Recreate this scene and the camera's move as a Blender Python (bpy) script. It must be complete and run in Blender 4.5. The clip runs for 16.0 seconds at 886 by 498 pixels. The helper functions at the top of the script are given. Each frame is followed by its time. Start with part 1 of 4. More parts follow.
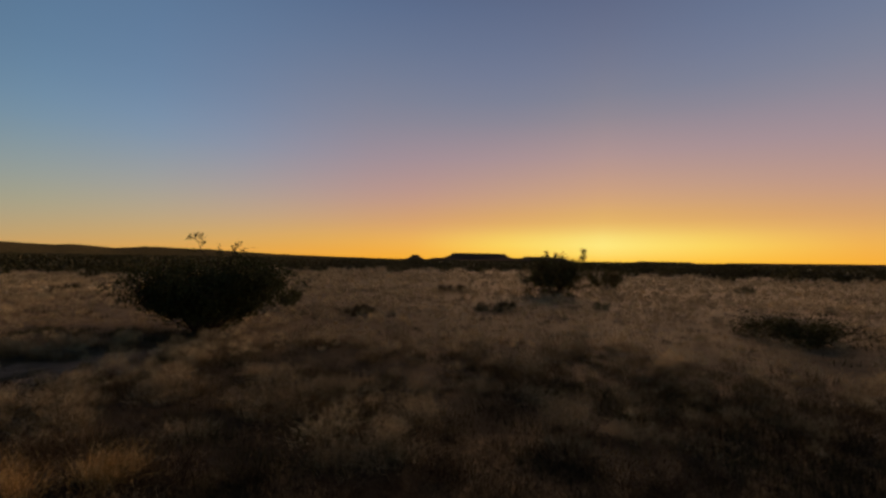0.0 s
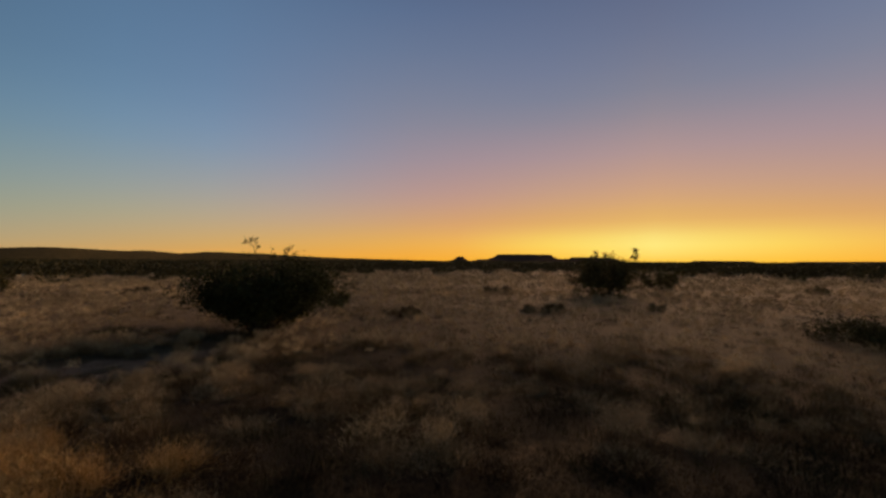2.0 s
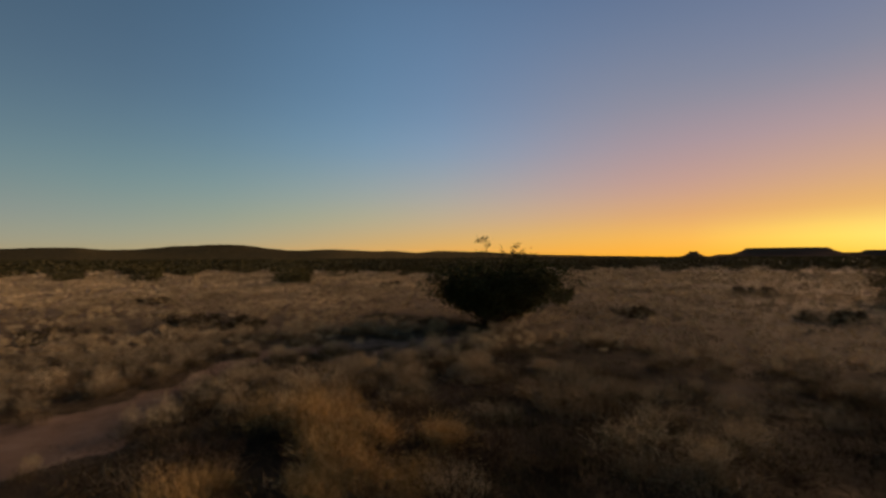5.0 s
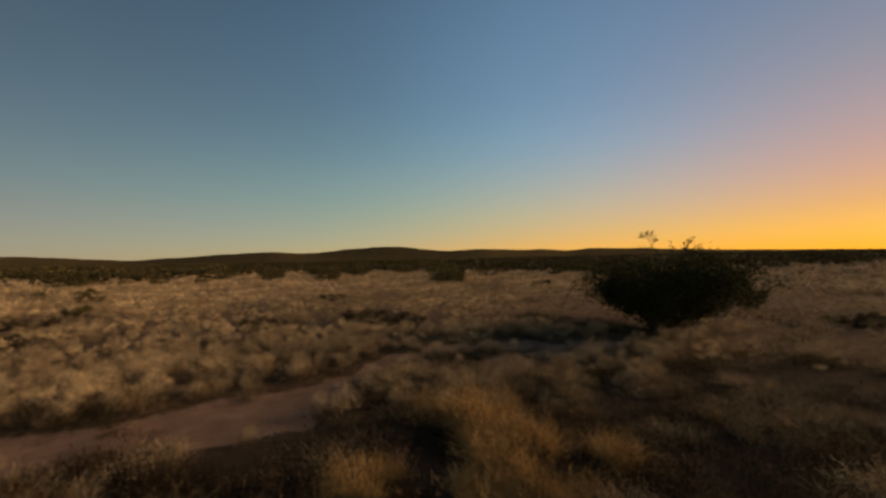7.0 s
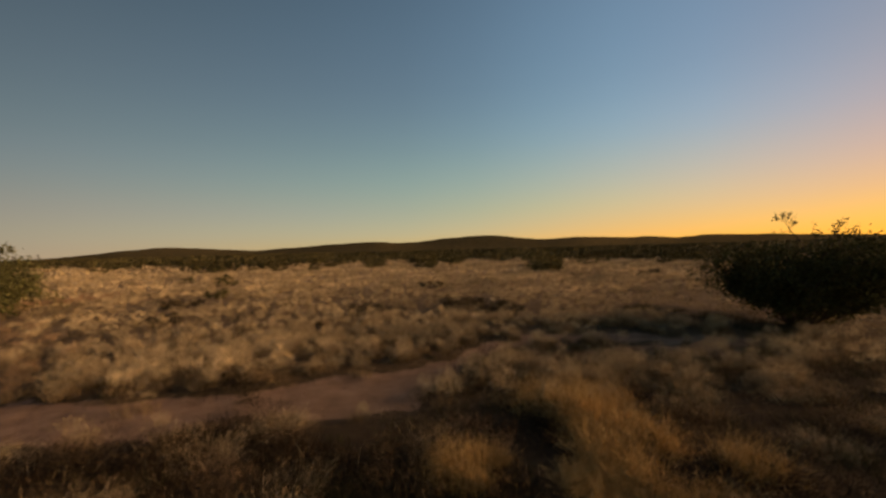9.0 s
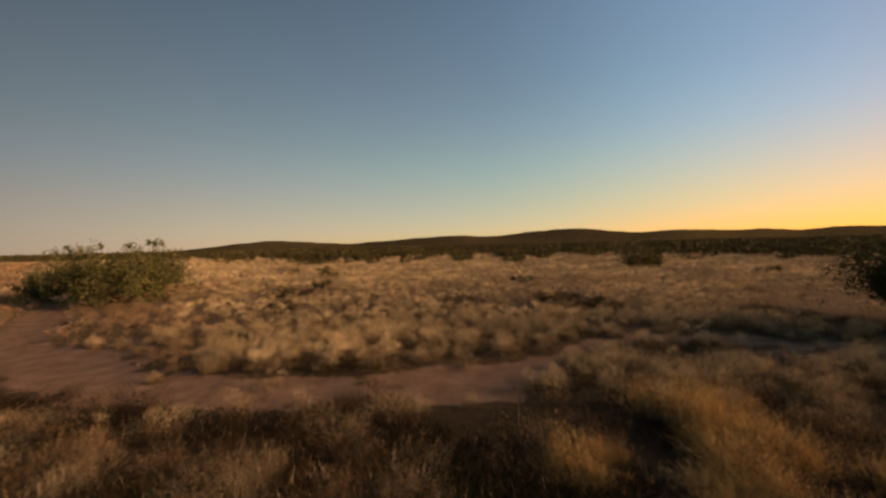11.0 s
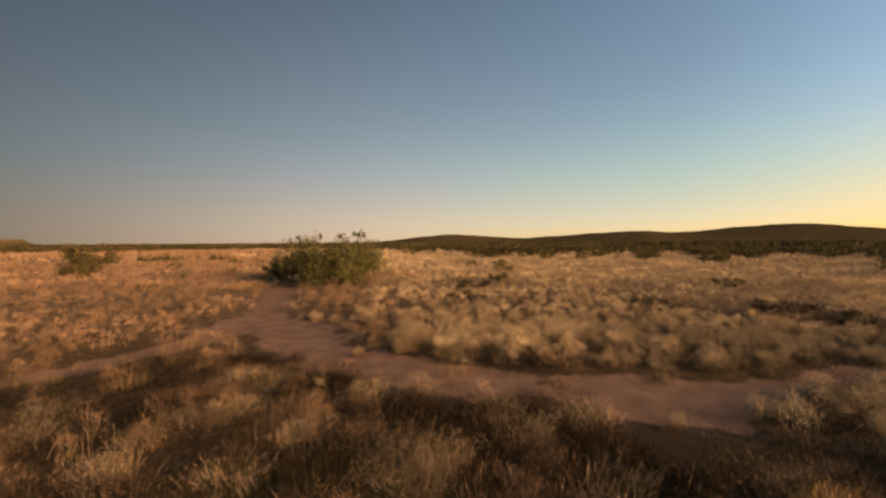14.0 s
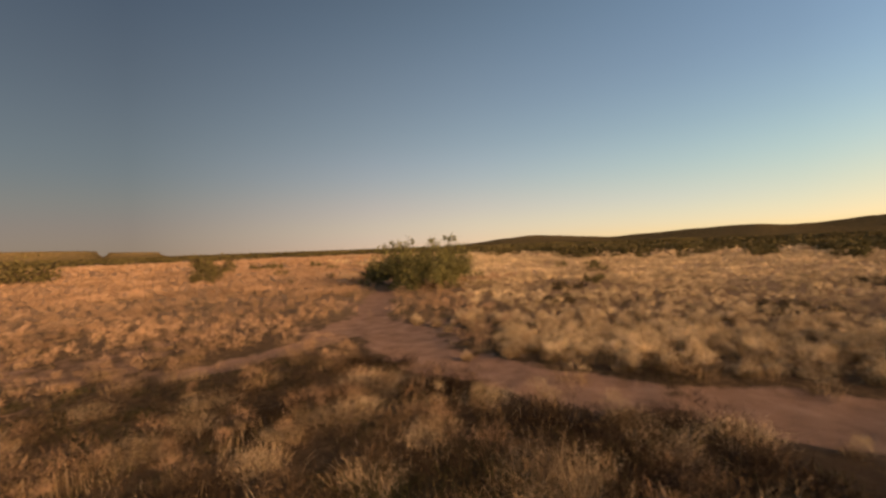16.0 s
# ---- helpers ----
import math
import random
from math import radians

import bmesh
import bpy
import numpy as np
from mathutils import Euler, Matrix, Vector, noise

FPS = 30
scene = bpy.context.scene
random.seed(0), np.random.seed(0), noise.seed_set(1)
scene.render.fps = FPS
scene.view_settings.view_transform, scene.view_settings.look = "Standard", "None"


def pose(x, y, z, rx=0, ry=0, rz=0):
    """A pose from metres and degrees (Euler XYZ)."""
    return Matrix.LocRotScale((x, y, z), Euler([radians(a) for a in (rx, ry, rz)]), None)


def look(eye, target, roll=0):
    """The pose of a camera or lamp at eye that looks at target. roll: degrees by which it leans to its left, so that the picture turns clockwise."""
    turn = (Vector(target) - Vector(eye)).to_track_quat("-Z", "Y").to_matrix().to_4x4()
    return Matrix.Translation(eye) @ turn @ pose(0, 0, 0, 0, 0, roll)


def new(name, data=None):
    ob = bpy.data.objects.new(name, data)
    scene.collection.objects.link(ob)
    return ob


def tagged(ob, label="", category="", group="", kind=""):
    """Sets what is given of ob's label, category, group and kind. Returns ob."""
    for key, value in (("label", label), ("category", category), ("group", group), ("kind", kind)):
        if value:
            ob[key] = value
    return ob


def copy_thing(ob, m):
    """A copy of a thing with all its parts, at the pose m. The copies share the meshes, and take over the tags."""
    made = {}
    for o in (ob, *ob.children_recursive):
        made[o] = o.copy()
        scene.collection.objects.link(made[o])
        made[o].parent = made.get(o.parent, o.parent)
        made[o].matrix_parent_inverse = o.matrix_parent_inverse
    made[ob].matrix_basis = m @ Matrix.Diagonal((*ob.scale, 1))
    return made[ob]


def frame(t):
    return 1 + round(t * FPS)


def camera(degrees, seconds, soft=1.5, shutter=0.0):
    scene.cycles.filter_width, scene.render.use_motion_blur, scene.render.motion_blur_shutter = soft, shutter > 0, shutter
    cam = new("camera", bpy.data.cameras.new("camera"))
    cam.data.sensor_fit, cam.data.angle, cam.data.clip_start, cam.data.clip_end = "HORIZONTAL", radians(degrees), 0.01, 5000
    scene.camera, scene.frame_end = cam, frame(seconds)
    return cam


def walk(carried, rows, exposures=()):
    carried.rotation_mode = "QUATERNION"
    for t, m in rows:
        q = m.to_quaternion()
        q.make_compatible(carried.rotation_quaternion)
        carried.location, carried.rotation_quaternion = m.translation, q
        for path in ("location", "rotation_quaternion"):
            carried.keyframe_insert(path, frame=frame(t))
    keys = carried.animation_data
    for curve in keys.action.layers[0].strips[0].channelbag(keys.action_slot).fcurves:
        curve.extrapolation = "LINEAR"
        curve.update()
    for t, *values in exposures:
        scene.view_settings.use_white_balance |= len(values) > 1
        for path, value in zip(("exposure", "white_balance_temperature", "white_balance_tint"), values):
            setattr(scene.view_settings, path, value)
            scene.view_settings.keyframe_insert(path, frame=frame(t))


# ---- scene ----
cam = camera(90.9, 16.0, soft=2.6, shutter=0.6)
# seconds, eye in metres, heading (to the left of +y), pitch, roll in degrees
PATH = [
    (0, 0.001, 0.000, 1.611, 0.11, 1.40, 0.93),
    (0.5, 0.003, 0.020, 1.607, 1.08, 1.40, 1.00),
    (1, 0.005, 0.013, 1.614, 2.52, 1.57, 0.77),
    (1.5, -0.017, 0.023, 1.612, 3.94, 1.82, 0.41),
    (2, -0.017, 0.057, 1.599, 5.96, 1.57, 0.32),
    (2.5, -0.028, 0.065, 1.599, 8.52, 0.90, -0.08),
    (3, -0.054, 0.102, 1.587, 11.52, 0.88, -0.82),
    (3.5, -0.127, 0.036, 1.597, 16.41, 1.20, -1.46),
    (4, -0.219, -0.024, 1.588, 22.55, 1.28, -0.67),
    (4.5, -0.245, -0.020, 1.587, 28.23, 1.20, -0.27),
    (7, -0.419, 0.049, 1.601, 52.91, 1.25, -1.21),
    (7.5, -0.458, 0.052, 1.589, 57.07, 1.03, -1.26),
    (8, -0.475, 0.063, 1.593, 60.33, 0.68, -0.93),
    (8.5, -0.489, 0.072, 1.585, 62.68, 0.78, -0.64),
    (9, -0.504, 0.022, 1.577, 65.34, 0.06, -1.52),
    (11.5, -0.433, -0.300, 1.610, 79.05, -0.51, -1.20),
    (12, -0.417, -0.358, 1.607, 82.41, -0.62, -1.31),
    (12.5, -0.482, -0.390, 1.600, 88.52, -0.52, -1.36),
    (13, -0.565, -0.392, 1.608, 93.06, -0.12, -1.63),
    (13.5, -0.636, -0.366, 1.604, 96.47, -0.69, -1.51),
    (14, -0.690, -0.372, 1.586, 98.79, -0.89, -0.37),
    (14.5, -0.703, -0.433, 1.579, 100.67, -1.91, -0.07),
    (15, -0.693, -0.569, 1.594, 103.27, -1.11, -1.58),
    (15.5, -0.676, -0.666, 1.599, 106.01, -0.29, -2.48),
    (16, -0.698, -0.709, 1.599, 109.53, -0.34, -2.08),
]
EXPOSURES = [(0.0, -0.53, 6500, 10), (3.5, -0.46, 6500, 10), (7.0, -0.2, 7080, 7), (9.0, 0.02, 7800, 10), (12.5, 0.54, 8000, 18), (16.0, 0.82, 7600, 18)]


def gaze(x, y, z, yaw, pitch, roll):
    a, b = radians(yaw), radians(pitch)
    ahead = Vector((-math.sin(a) * math.cos(b), math.cos(a) * math.cos(b), math.sin(b)))
    return look((x, y, z), Vector((x, y, z)) + ahead, roll)


walk(cam, [(t, gaze(*rest)) for t, *rest in PATH], EXPOSURES)

# ---- light: a clear dusk sky, the sun just gone, its glow still on the horizon ----
SUN_HEADING = -20.0  # degrees to the left of +y
SUN_WAY = (math.sin(radians(-SUN_HEADING)), math.cos(radians(-SUN_HEADING)), 0.0)


def lin(r, g, b, gain=1.0):
    return tuple(gain * (v / 12.92 if v <= 0.04045 else ((v + 0.055) / 1.055) ** 2.4) for v in (r / 255, g / 255, b / 255)) + (1.0,)


class Nodes:
    """Short hand for building a node tree."""

    def __init__(self, tree):
        self.tree = tree
        tree.nodes.clear()

    def add(self, kind, inputs=None, **props):
        n = self.tree.nodes.new(kind)
        if "operation" in props:
            n.operation = props["operation"]
        if "use_clamp" in props:
            n.use_clamp = props["use_clamp"]
        if "data_type" in props:
            n.data_type = props["data_type"]
        if "blend_type" in props:
            n.blend_type = props["blend_type"]
        if "attribute_name" in props:
            n.attribute_name = props["attribute_name"]
        for key, value in (inputs or {}).items():
            if isinstance(value, bpy.types.NodeSocket):
                self.tree.links.new(value, n.inputs[key])
            else:
                n.inputs[key].default_value = value
        return n

    def math(self, op, a, b=0.0, clamp=False):
        return self.add("ShaderNodeMath", {0: a, 1: b}, operation=op, use_clamp=clamp).outputs[0]

    def span(self, v, a, b, c=0.0, d=1.0, smooth=False):
        n = self.add("ShaderNodeMapRange", {"Value": v, "From Min": a, "From Max": b, "To Min": c, "To Max": d})
        n.interpolation_type = "SMOOTHSTEP" if smooth else "LINEAR"
        return n.outputs[0]

    def mix(self, f, a, b, how="MIX"):
        n = self.add("ShaderNodeMix", data_type="RGBA", blend_type=how)
        for key, value in ((0, f), (6, a), (7, b)):
            if isinstance(value, bpy.types.NodeSocket):
                self.tree.links.new(value, n.inputs[key])
            else:
                n.inputs[key].default_value = value
        return n.outputs[2]

    def ramp(self, v, stops):
        n = self.add("ShaderNodeValToRGB", {0: v})
        e = n.color_ramp.elements
        while len(e) < len(stops):
            e.new(0.5)
        for el, (at, col) in zip(e, stops):
            el.position, el.color = at, col
        return n.outputs[0]

    def noise(self, where, scale, detail=3.0, rough=0.55):
        return self.add("ShaderNodeTexNoise", {"Vector": where, "Scale": scale, "Detail": detail, "Roughness": rough}).outputs[0]


# Colours of the sky at seven heights, at bearings away from the glow.
HEIGHTS = (0, 2, 5, 9, 14, 20, 30)
SKY_AT_GLOW = ((255, 200, 72), (255, 233, 126), (230, 181, 104), (203, 160, 130), (170, 146, 147), (130, 130, 146), (96, 106, 134))
SKY_BESIDE = ((255, 190, 58), (252, 212, 96), (224, 172, 104), (195, 156, 134), (163, 143, 149), (125, 129, 149), (95, 108, 137))
SKY_ORANGE = ((248, 172, 52), (238, 175, 80), (212, 162, 112), (184, 150, 141), (155, 141, 151), (125, 130, 150), (93, 110, 141))
SKY_TURNING = ((228, 162, 72), (208, 166, 102), (182, 164, 135), (154, 157, 158), (125, 146, 169), (105, 131, 161), (87, 114, 146))
SKY_ACROSS = ((194, 168, 112), (176, 170, 142), (152, 164, 154), (127, 153, 158), (106, 135, 153), (90, 118, 143), (74, 101, 128))
SKY_PALE = ((190, 172, 150), (180, 174, 158), (162, 166, 163), (136, 154, 164), (113, 137, 154), (96, 120, 141), (74, 97, 119))
SKY_OPPOSITE = ((126, 116, 104), (124, 119, 112), (114, 119, 119), (98, 114, 123), (86, 104, 118), (74, 92, 109), (58, 76, 96))
UPPER = ((50, (34, 42, 58)), (90, (14, 18, 28)))
BEARINGS = ((0, SKY_AT_GLOW, 1.44), (12, SKY_BESIDE, 1.44), (27, SKY_ORANGE, 1.44), (54, SKY_TURNING, 1.44), (90, SKY_ACROSS, 1.10), (128, SKY_PALE, 0.79), (165, SKY_OPPOSITE, 0.72))


def smooth_curve(at, xs, ys):
    """A curve through the points with no overshoot."""
    xs, ys = np.asarray(xs, float), np.asarray(ys, float)
    step, slope = np.diff(xs), np.diff(ys) / np.diff(xs)
    m = np.concatenate([[slope[0]], np.where(slope[1:] * slope[:-1] > 0, 2 * slope[1:] * slope[:-1] / (slope[1:] + slope[:-1] + 1e-12), 0.0), [slope[-1]]])
    i = np.clip(np.searchsorted(xs, at, "right") - 1, 0, len(step) - 1)
    u = np.clip((np.asarray(at, float) - xs[i]) / step[i], 0, 1)
    a, b = (2 * u**3 - 3 * u**2 + 1), (u**3 - 2 * u**2 + u)
    return a * ys[i] + b * step[i] * m[i] + (3 * u**2 - 2 * u**3) * ys[i + 1] + (u**3 - u**2) * step[i] * m[i + 1]


def build_sky():
    world = bpy.data.worlds.new("dusk_sky")
    scene.world = world
    world.use_nodes = True
    n = Nodes(world.node_tree)
    way = n.add("ShaderNodeTexCoord").outputs["Generated"]
    parts = n.add("ShaderNodeSeparateXYZ", {0: way}).outputs
    height = n.math("MULTIPLY", n.math("ARCSINE", parts[2]), 180 / math.pi / 90)
    flat = n.add("ShaderNodeCombineXYZ", {0: parts[0], 1: parts[1], 2: 0.0}).outputs[0]
    flat = n.add("ShaderNodeVectorMath", {0: flat}, operation="NORMALIZE").outputs[0]
    dot = n.add("ShaderNodeVectorMath", {0: flat, 1: SUN_WAY}, operation="DOT_PRODUCT").outputs["Value"]
    away = n.math("MULTIPLY", n.math("ARCCOSINE", dot), 180 / math.pi)
    # the table in linear light: bearing, height, channel; then finer in both directions
    table = np.array([[lin(*c, gain)[:3] for c in list(stops) + [c for _, c in UPPER]] for _, stops, gain in BEARINGS])
    ups, ways = list(HEIGHTS) + [h for h, _ in UPPER], [b for b, _, _ in BEARINGS]
    fine_ups = np.array([0, 1, 2, 3, 4, 5, 6, 7.5, 9, 11, 13, 15, 17.5, 20, 23, 26, 30, 36, 43, 50, 65, 90])
    fine_ways = np.array([0, 6, 12, 18, 24, 30, 37, 45, 54, 63, 72, 81, 90, 101, 113, 125, 138, 151, 165])
    table = np.array([[smooth_curve(fine_ups, ups, row[:, k]) for k in range(3)] for row in table])
    table = np.array([[smooth_curve(fine_ways, ways, table[:, k, h]) for k in range(3)] for h in range(len(fine_ups))])
    colour = None
    for i, bearing in enumerate(fine_ways):
        col = n.ramp(height, [(h / 90, (*table[j, :, i], 1.0)) for j, h in enumerate(fine_ups)])
        colour = col if i == 0 else n.mix(n.span(away, fine_ways[i - 1], bearing), colour, col)
    back = n.add("ShaderNodeBackground", {"Color": colour, "Strength": 1.0})
    n.add("ShaderNodeOutputWorld", {"Surface": back.outputs[0]})


build_sky()

glow = new("sun", bpy.data.lights.new("sun", "SUN"))
glow.data.energy, glow.data.angle, glow.data.color = 4.4, radians(36), (1.0, 0.60, 0.32)
glow.matrix_world = look((0, 0, 50), (-SUN_WAY[0] * 100, -SUN_WAY[1] * 100, 50 - 18.5))


# ---- materials ----
def material(name, build):
    m = bpy.data.materials.new(name)
    m.use_nodes = True
    n = Nodes(m.node_tree)
    shader = build(n)
    n.add("ShaderNodeOutputMaterial", {"Surface": shader})
    return m


def leafy(n, colour, through_it=0.03, rough=0.7, gloss=0.1):
    """Thin leaf or blade: part of the light passes through."""
    front = n.add("ShaderNodeBsdfPrincipled", {"Base Color": colour, "Roughness": rough, "Specular IOR Level": gloss})
    back = n.add("ShaderNodeBsdfTranslucent", {"Color": colour})
    return n.add("ShaderNodeMixShader", {0: through_it, 1: front.outputs[0], 2: back.outputs[0]}).outputs[0]


def straw(dark, mid, pale, patch_scale=0.35, patch=0.5, single=0.0):
    def build(n):
        each = n.add("ShaderNodeNewGeometry").outputs["Random Per Island"]
        where = n.add("ShaderNodeTexCoord").outputs["Object"]
        col = n.ramp(each, [(0.0, dark), (0.45, mid), (1.0, pale)])
        drift = n.span(n.noise(where, patch_scale, 3), 0.38, 0.62, 1.0 - patch, 1.0 + patch * 0.3)
        tufty = n.span(n.noise(where, patch_scale * 5, 2), 0.38, 0.62, 1.0 - patch * 0.7, 1.0 + patch * 0.3)
        drift = n.math("MULTIPLY", drift, tufty)
        if single:  # each bunch has its own shade
            drift = n.span(n.add("ShaderNodeObjectInfo").outputs["Random"], 0, 1, 1.0 - single, 1.0)
        col = n.mix(1.0, col, n.add("ShaderNodeCombineXYZ", {0: drift, 1: drift, 2: drift}).outputs[0], "MULTIPLY")
        return leafy(n, col)
    return build


def ground_look(n):
    where = n.add("ShaderNodeTexCoord").outputs["Object"]
    grain, lumps, broad = n.noise(where, 60, 4), n.noise(where, 3.0, 5), n.noise(where, 0.12, 4)
    soil = n.ramp(lumps, [(0.3, (0.21, 0.133, 0.085, 1)), (0.5, (0.31, 0.20, 0.132, 1)), (0.72, (0.40, 0.27, 0.185, 1))])
    soil = n.mix(n.span(grain, 0.45, 0.75, 0, 0.5), soil, (0.43, 0.30, 0.215, 1))
    litter = n.ramp(n.noise(where, 9, 5), [(0.3, (0.05, 0.035, 0.018, 1)), (0.55, (0.11, 0.077, 0.04, 1)), (0.8, (0.23, 0.165, 0.09, 1))])
    # litter and dead thatch lie everywhere but on the worn track
    bare = n.add("ShaderNodeAttribute", attribute_name="bare").outputs["Fac"]
    bare = n.span(n.math("ADD", bare, n.math("MULTIPLY", n.math("SUBTRACT", lumps, 0.5), 0.8)), 0.35, 0.65, smooth=True)
    sward = n.add("ShaderNodeAttribute", attribute_name="sward").outputs["Fac"]
    litter = n.mix(n.math("MULTIPLY", sward, n.span(lumps, 0.3, 0.6, 0.4, 1.0)), litter, (0.50, 0.36, 0.21, 1))
    col = n.mix(bare, litter, soil)
    # near-black colour paints shade into the gaps and beside the large bush
    gap_shade = n.add("ShaderNodeAttribute", attribute_name="gap_shade").outputs["Fac"]
    col = n.mix(n.math("MULTIPLY", gap_shade, n.span(lumps, 0.35, 0.6, 1.0, 0.75)), col, (0.028, 0.021, 0.013, 1))
    col = n.mix(n.span(broad, 0.4, 0.65, 0, 0.3), col, (0.14, 0.10, 0.055, 1))
    bump = n.add("ShaderNodeBump", {"Strength": 0.6, "Distance": 0.03, "Height": n.math("ADD", grain, n.math("MULTIPLY", lumps, 2.0))})
    return n.add("ShaderNodeBsdfPrincipled", {"Base Color": col, "Roughness": 0.95, "Specular IOR Level": 0.1, "Normal": bump.outputs[0]}).outputs[0]


def hill_look(n):
    where = n.add("ShaderNodeTexCoord").outputs["Object"]
    speck, broad = n.noise(where, 0.16, 5, 0.7), n.noise(where, 0.008, 4)
    col = n.ramp(speck, [(0.4, (0.065, 0.056, 0.025, 1)), (0.52, (0.125, 0.10, 0.047, 1)), (0.68, (0.22, 0.17, 0.09, 1))])
    col = n.mix(n.span(broad, 0.4, 0.65, 0, 0.6), col, (0.11, 0.09, 0.048, 1))
    return n.add("ShaderNodeBsdfPrincipled", {"Base Color": col, "Roughness": 1.0, "Specular IOR Level": 0.0}).outputs[0]


def rock_look(n):
    where = n.add("ShaderNodeTexCoord").outputs["Object"]
    band = n.noise(n.add("ShaderNodeVectorMath", {0: where, 1: (0.004, 0.004, 0.12)}, operation="MULTIPLY").outputs[0], 1.0, 4)
    col = n.ramp(band, [(0.35, (0.09, 0.06, 0.045, 1)), (0.65, (0.2, 0.13, 0.09, 1))])
    return n.add("ShaderNodeBsdfPrincipled", {"Base Color": col, "Roughness": 1.0, "Specular IOR Level": 0.0}).outputs[0]


def leaf_look(dark, pale):
    def build(n):
        each = n.add("ShaderNodeNewGeometry").outputs["Random Per Island"]
        thing = n.add("ShaderNodeObjectInfo").outputs["Random"]
        col = n.mix(each, dark, pale)
        col = n.mix(n.span(thing, 0, 1, 0.0, 0.25), col, (0.16, 0.12, 0.05, 1))
        return leafy(n, col, 0.06, 0.7, 0.05)
    return build


def bark_look(n):
    where = n.add("ShaderNodeTexCoord").outputs["Object"]
    col = n.ramp(n.noise(where, 30, 4), [(0.35, (0.03, 0.022, 0.016, 1)), (0.65, (0.09, 0.068, 0.05, 1))])
    return n.add("ShaderNodeBsdfPrincipled", {"Base Color": col, "Roughness": 0.9, "Specular IOR Level": 0.15}).outputs[0]


SOIL = material("soil", ground_look)
HILLSIDE = material("hillside", hill_look)
ROCK = material("rock", rock_look)
STRAW = material("straw", straw((0.54, 0.405, 0.21, 1), (0.70, 0.55, 0.31, 1), (0.82, 0.675, 0.44, 1), 0.35, 0.48))
PALE = material("pale_heads", straw((0.43, 0.315, 0.16, 1), (0.66, 0.51, 0.29, 1), (0.82, 0.665, 0.43, 1), single=0.5))
GOLD = material("golden_grass", straw((0.43, 0.272, 0.095, 1), (0.72, 0.49, 0.195, 1), (0.85, 0.64, 0.31, 1), 0.35, 0.2))
RUSSET = material("russet_grass", straw((0.30, 0.19, 0.105, 1), (0.45, 0.295, 0.17, 1), (0.59, 0.42, 0.26, 1), 0.35, 0.4))
# dull blades, darker than the heads to paint each clump's shaded foot
SHADED_BLADES = material("shaded_blades", straw((0.15, 0.105, 0.052, 1), (0.33, 0.235, 0.12, 1), (0.52, 0.38, 0.21, 1), 0.6, 0.4))
# old grass and herbs, both darkened to put shade between the bunches
SHADED_THATCH = material("old_grass", straw((0.03, 0.021, 0.012, 1), (0.075, 0.052, 0.028, 1), (0.21, 0.145, 0.08, 1), 1.0, 0.7))
HERB = material("herbs", straw((0.025, 0.028, 0.010, 1), (0.05, 0.052, 0.019, 1), (0.11, 0.10, 0.042, 1), 0.8, 0.4))
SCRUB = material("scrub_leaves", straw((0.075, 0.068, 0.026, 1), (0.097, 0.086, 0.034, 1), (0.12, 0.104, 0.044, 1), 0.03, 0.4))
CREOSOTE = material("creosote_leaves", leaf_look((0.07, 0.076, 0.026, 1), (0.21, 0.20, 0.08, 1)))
# darker copy of the leaf colour, with the shade of backlit bushes put in
SHADED_LEAVES = material("shaded_leaves", leaf_look((0.028, 0.034, 0.012, 1), (0.085, 0.09, 0.034, 1)))
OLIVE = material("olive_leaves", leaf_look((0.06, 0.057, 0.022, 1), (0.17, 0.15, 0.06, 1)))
TWIGGY = material("twiggy_leaves", leaf_look((0.045, 0.036, 0.02, 1), (0.13, 0.10, 0.055, 1)))
BARK = material("bark", bark_look)


# ---- numbers of the place ----
def hash2(ix, iy, seed):
    h = np.sin(ix * 127.1 + iy * 311.7 + seed * 74.7) * 43758.5453
    return h - np.floor(h)


def value_noise(x, y, seed=0):
    ix, iy = np.floor(x), np.floor(y)
    fx, fy = x - ix, y - iy
    fx, fy = fx * fx * (3 - 2 * fx), fy * fy * (3 - 2 * fy)
    a, b = hash2(ix, iy, seed), hash2(ix + 1, iy, seed)
    c, d = hash2(ix, iy + 1, seed), hash2(ix + 1, iy + 1, seed)
    return (a * (1 - fx) + b * fx) * (1 - fy) + (c * (1 - fx) + d * fx) * fy


def fbm(x, y, octaves=4, seed=0):
    total, gain = np.zeros_like(np.asarray(x, float)), 0.5
    for o in range(octaves):
        total += gain * (value_noise(x * 2**o, y * 2**o, seed + o) - 0.5)
        gain *= 0.5
    return total


def ground_z(x, y):
    r = np.hypot(x, y)
    return 0.10 * fbm(x * 0.35, y * 0.35, 4, 3) * np.clip(r / 3, 0, 1) * np.clip(60 / np.maximum(r, 60), 0, 1)


# the worn tracks: way points and half width
TRACKS = (
    ([(-22, -11), (-13.3, -7.5), (-9.5, -5.6), (-7.7, -4.1), (-6.2, -2.2), (-5.75, -1.0), (-5.6, 0.0), (-5.4, 1.1), (-5.45, 2.0), (-6.1, 2.9), (-6.6, 3.7), (-6.75, 4.6), (-6.5, 5.5), (-6.0, 6.3), (-5.3, 7.0), (-4.6, 7.6)],
     [0.35, 0.42, 0.52, 0.62, 0.55, 0.48, 0.60, 0.66, 0.42, 0.24, 0.28, 0.30, 0.32, 0.32, 0.28, 0.16]),
    ([(-9.2, -5.9), (-7.2, -5.4), (-5.7, -5.8), (-5.0, -6.2)], [0.45, 0.36, 0.24, 0.12]),
)
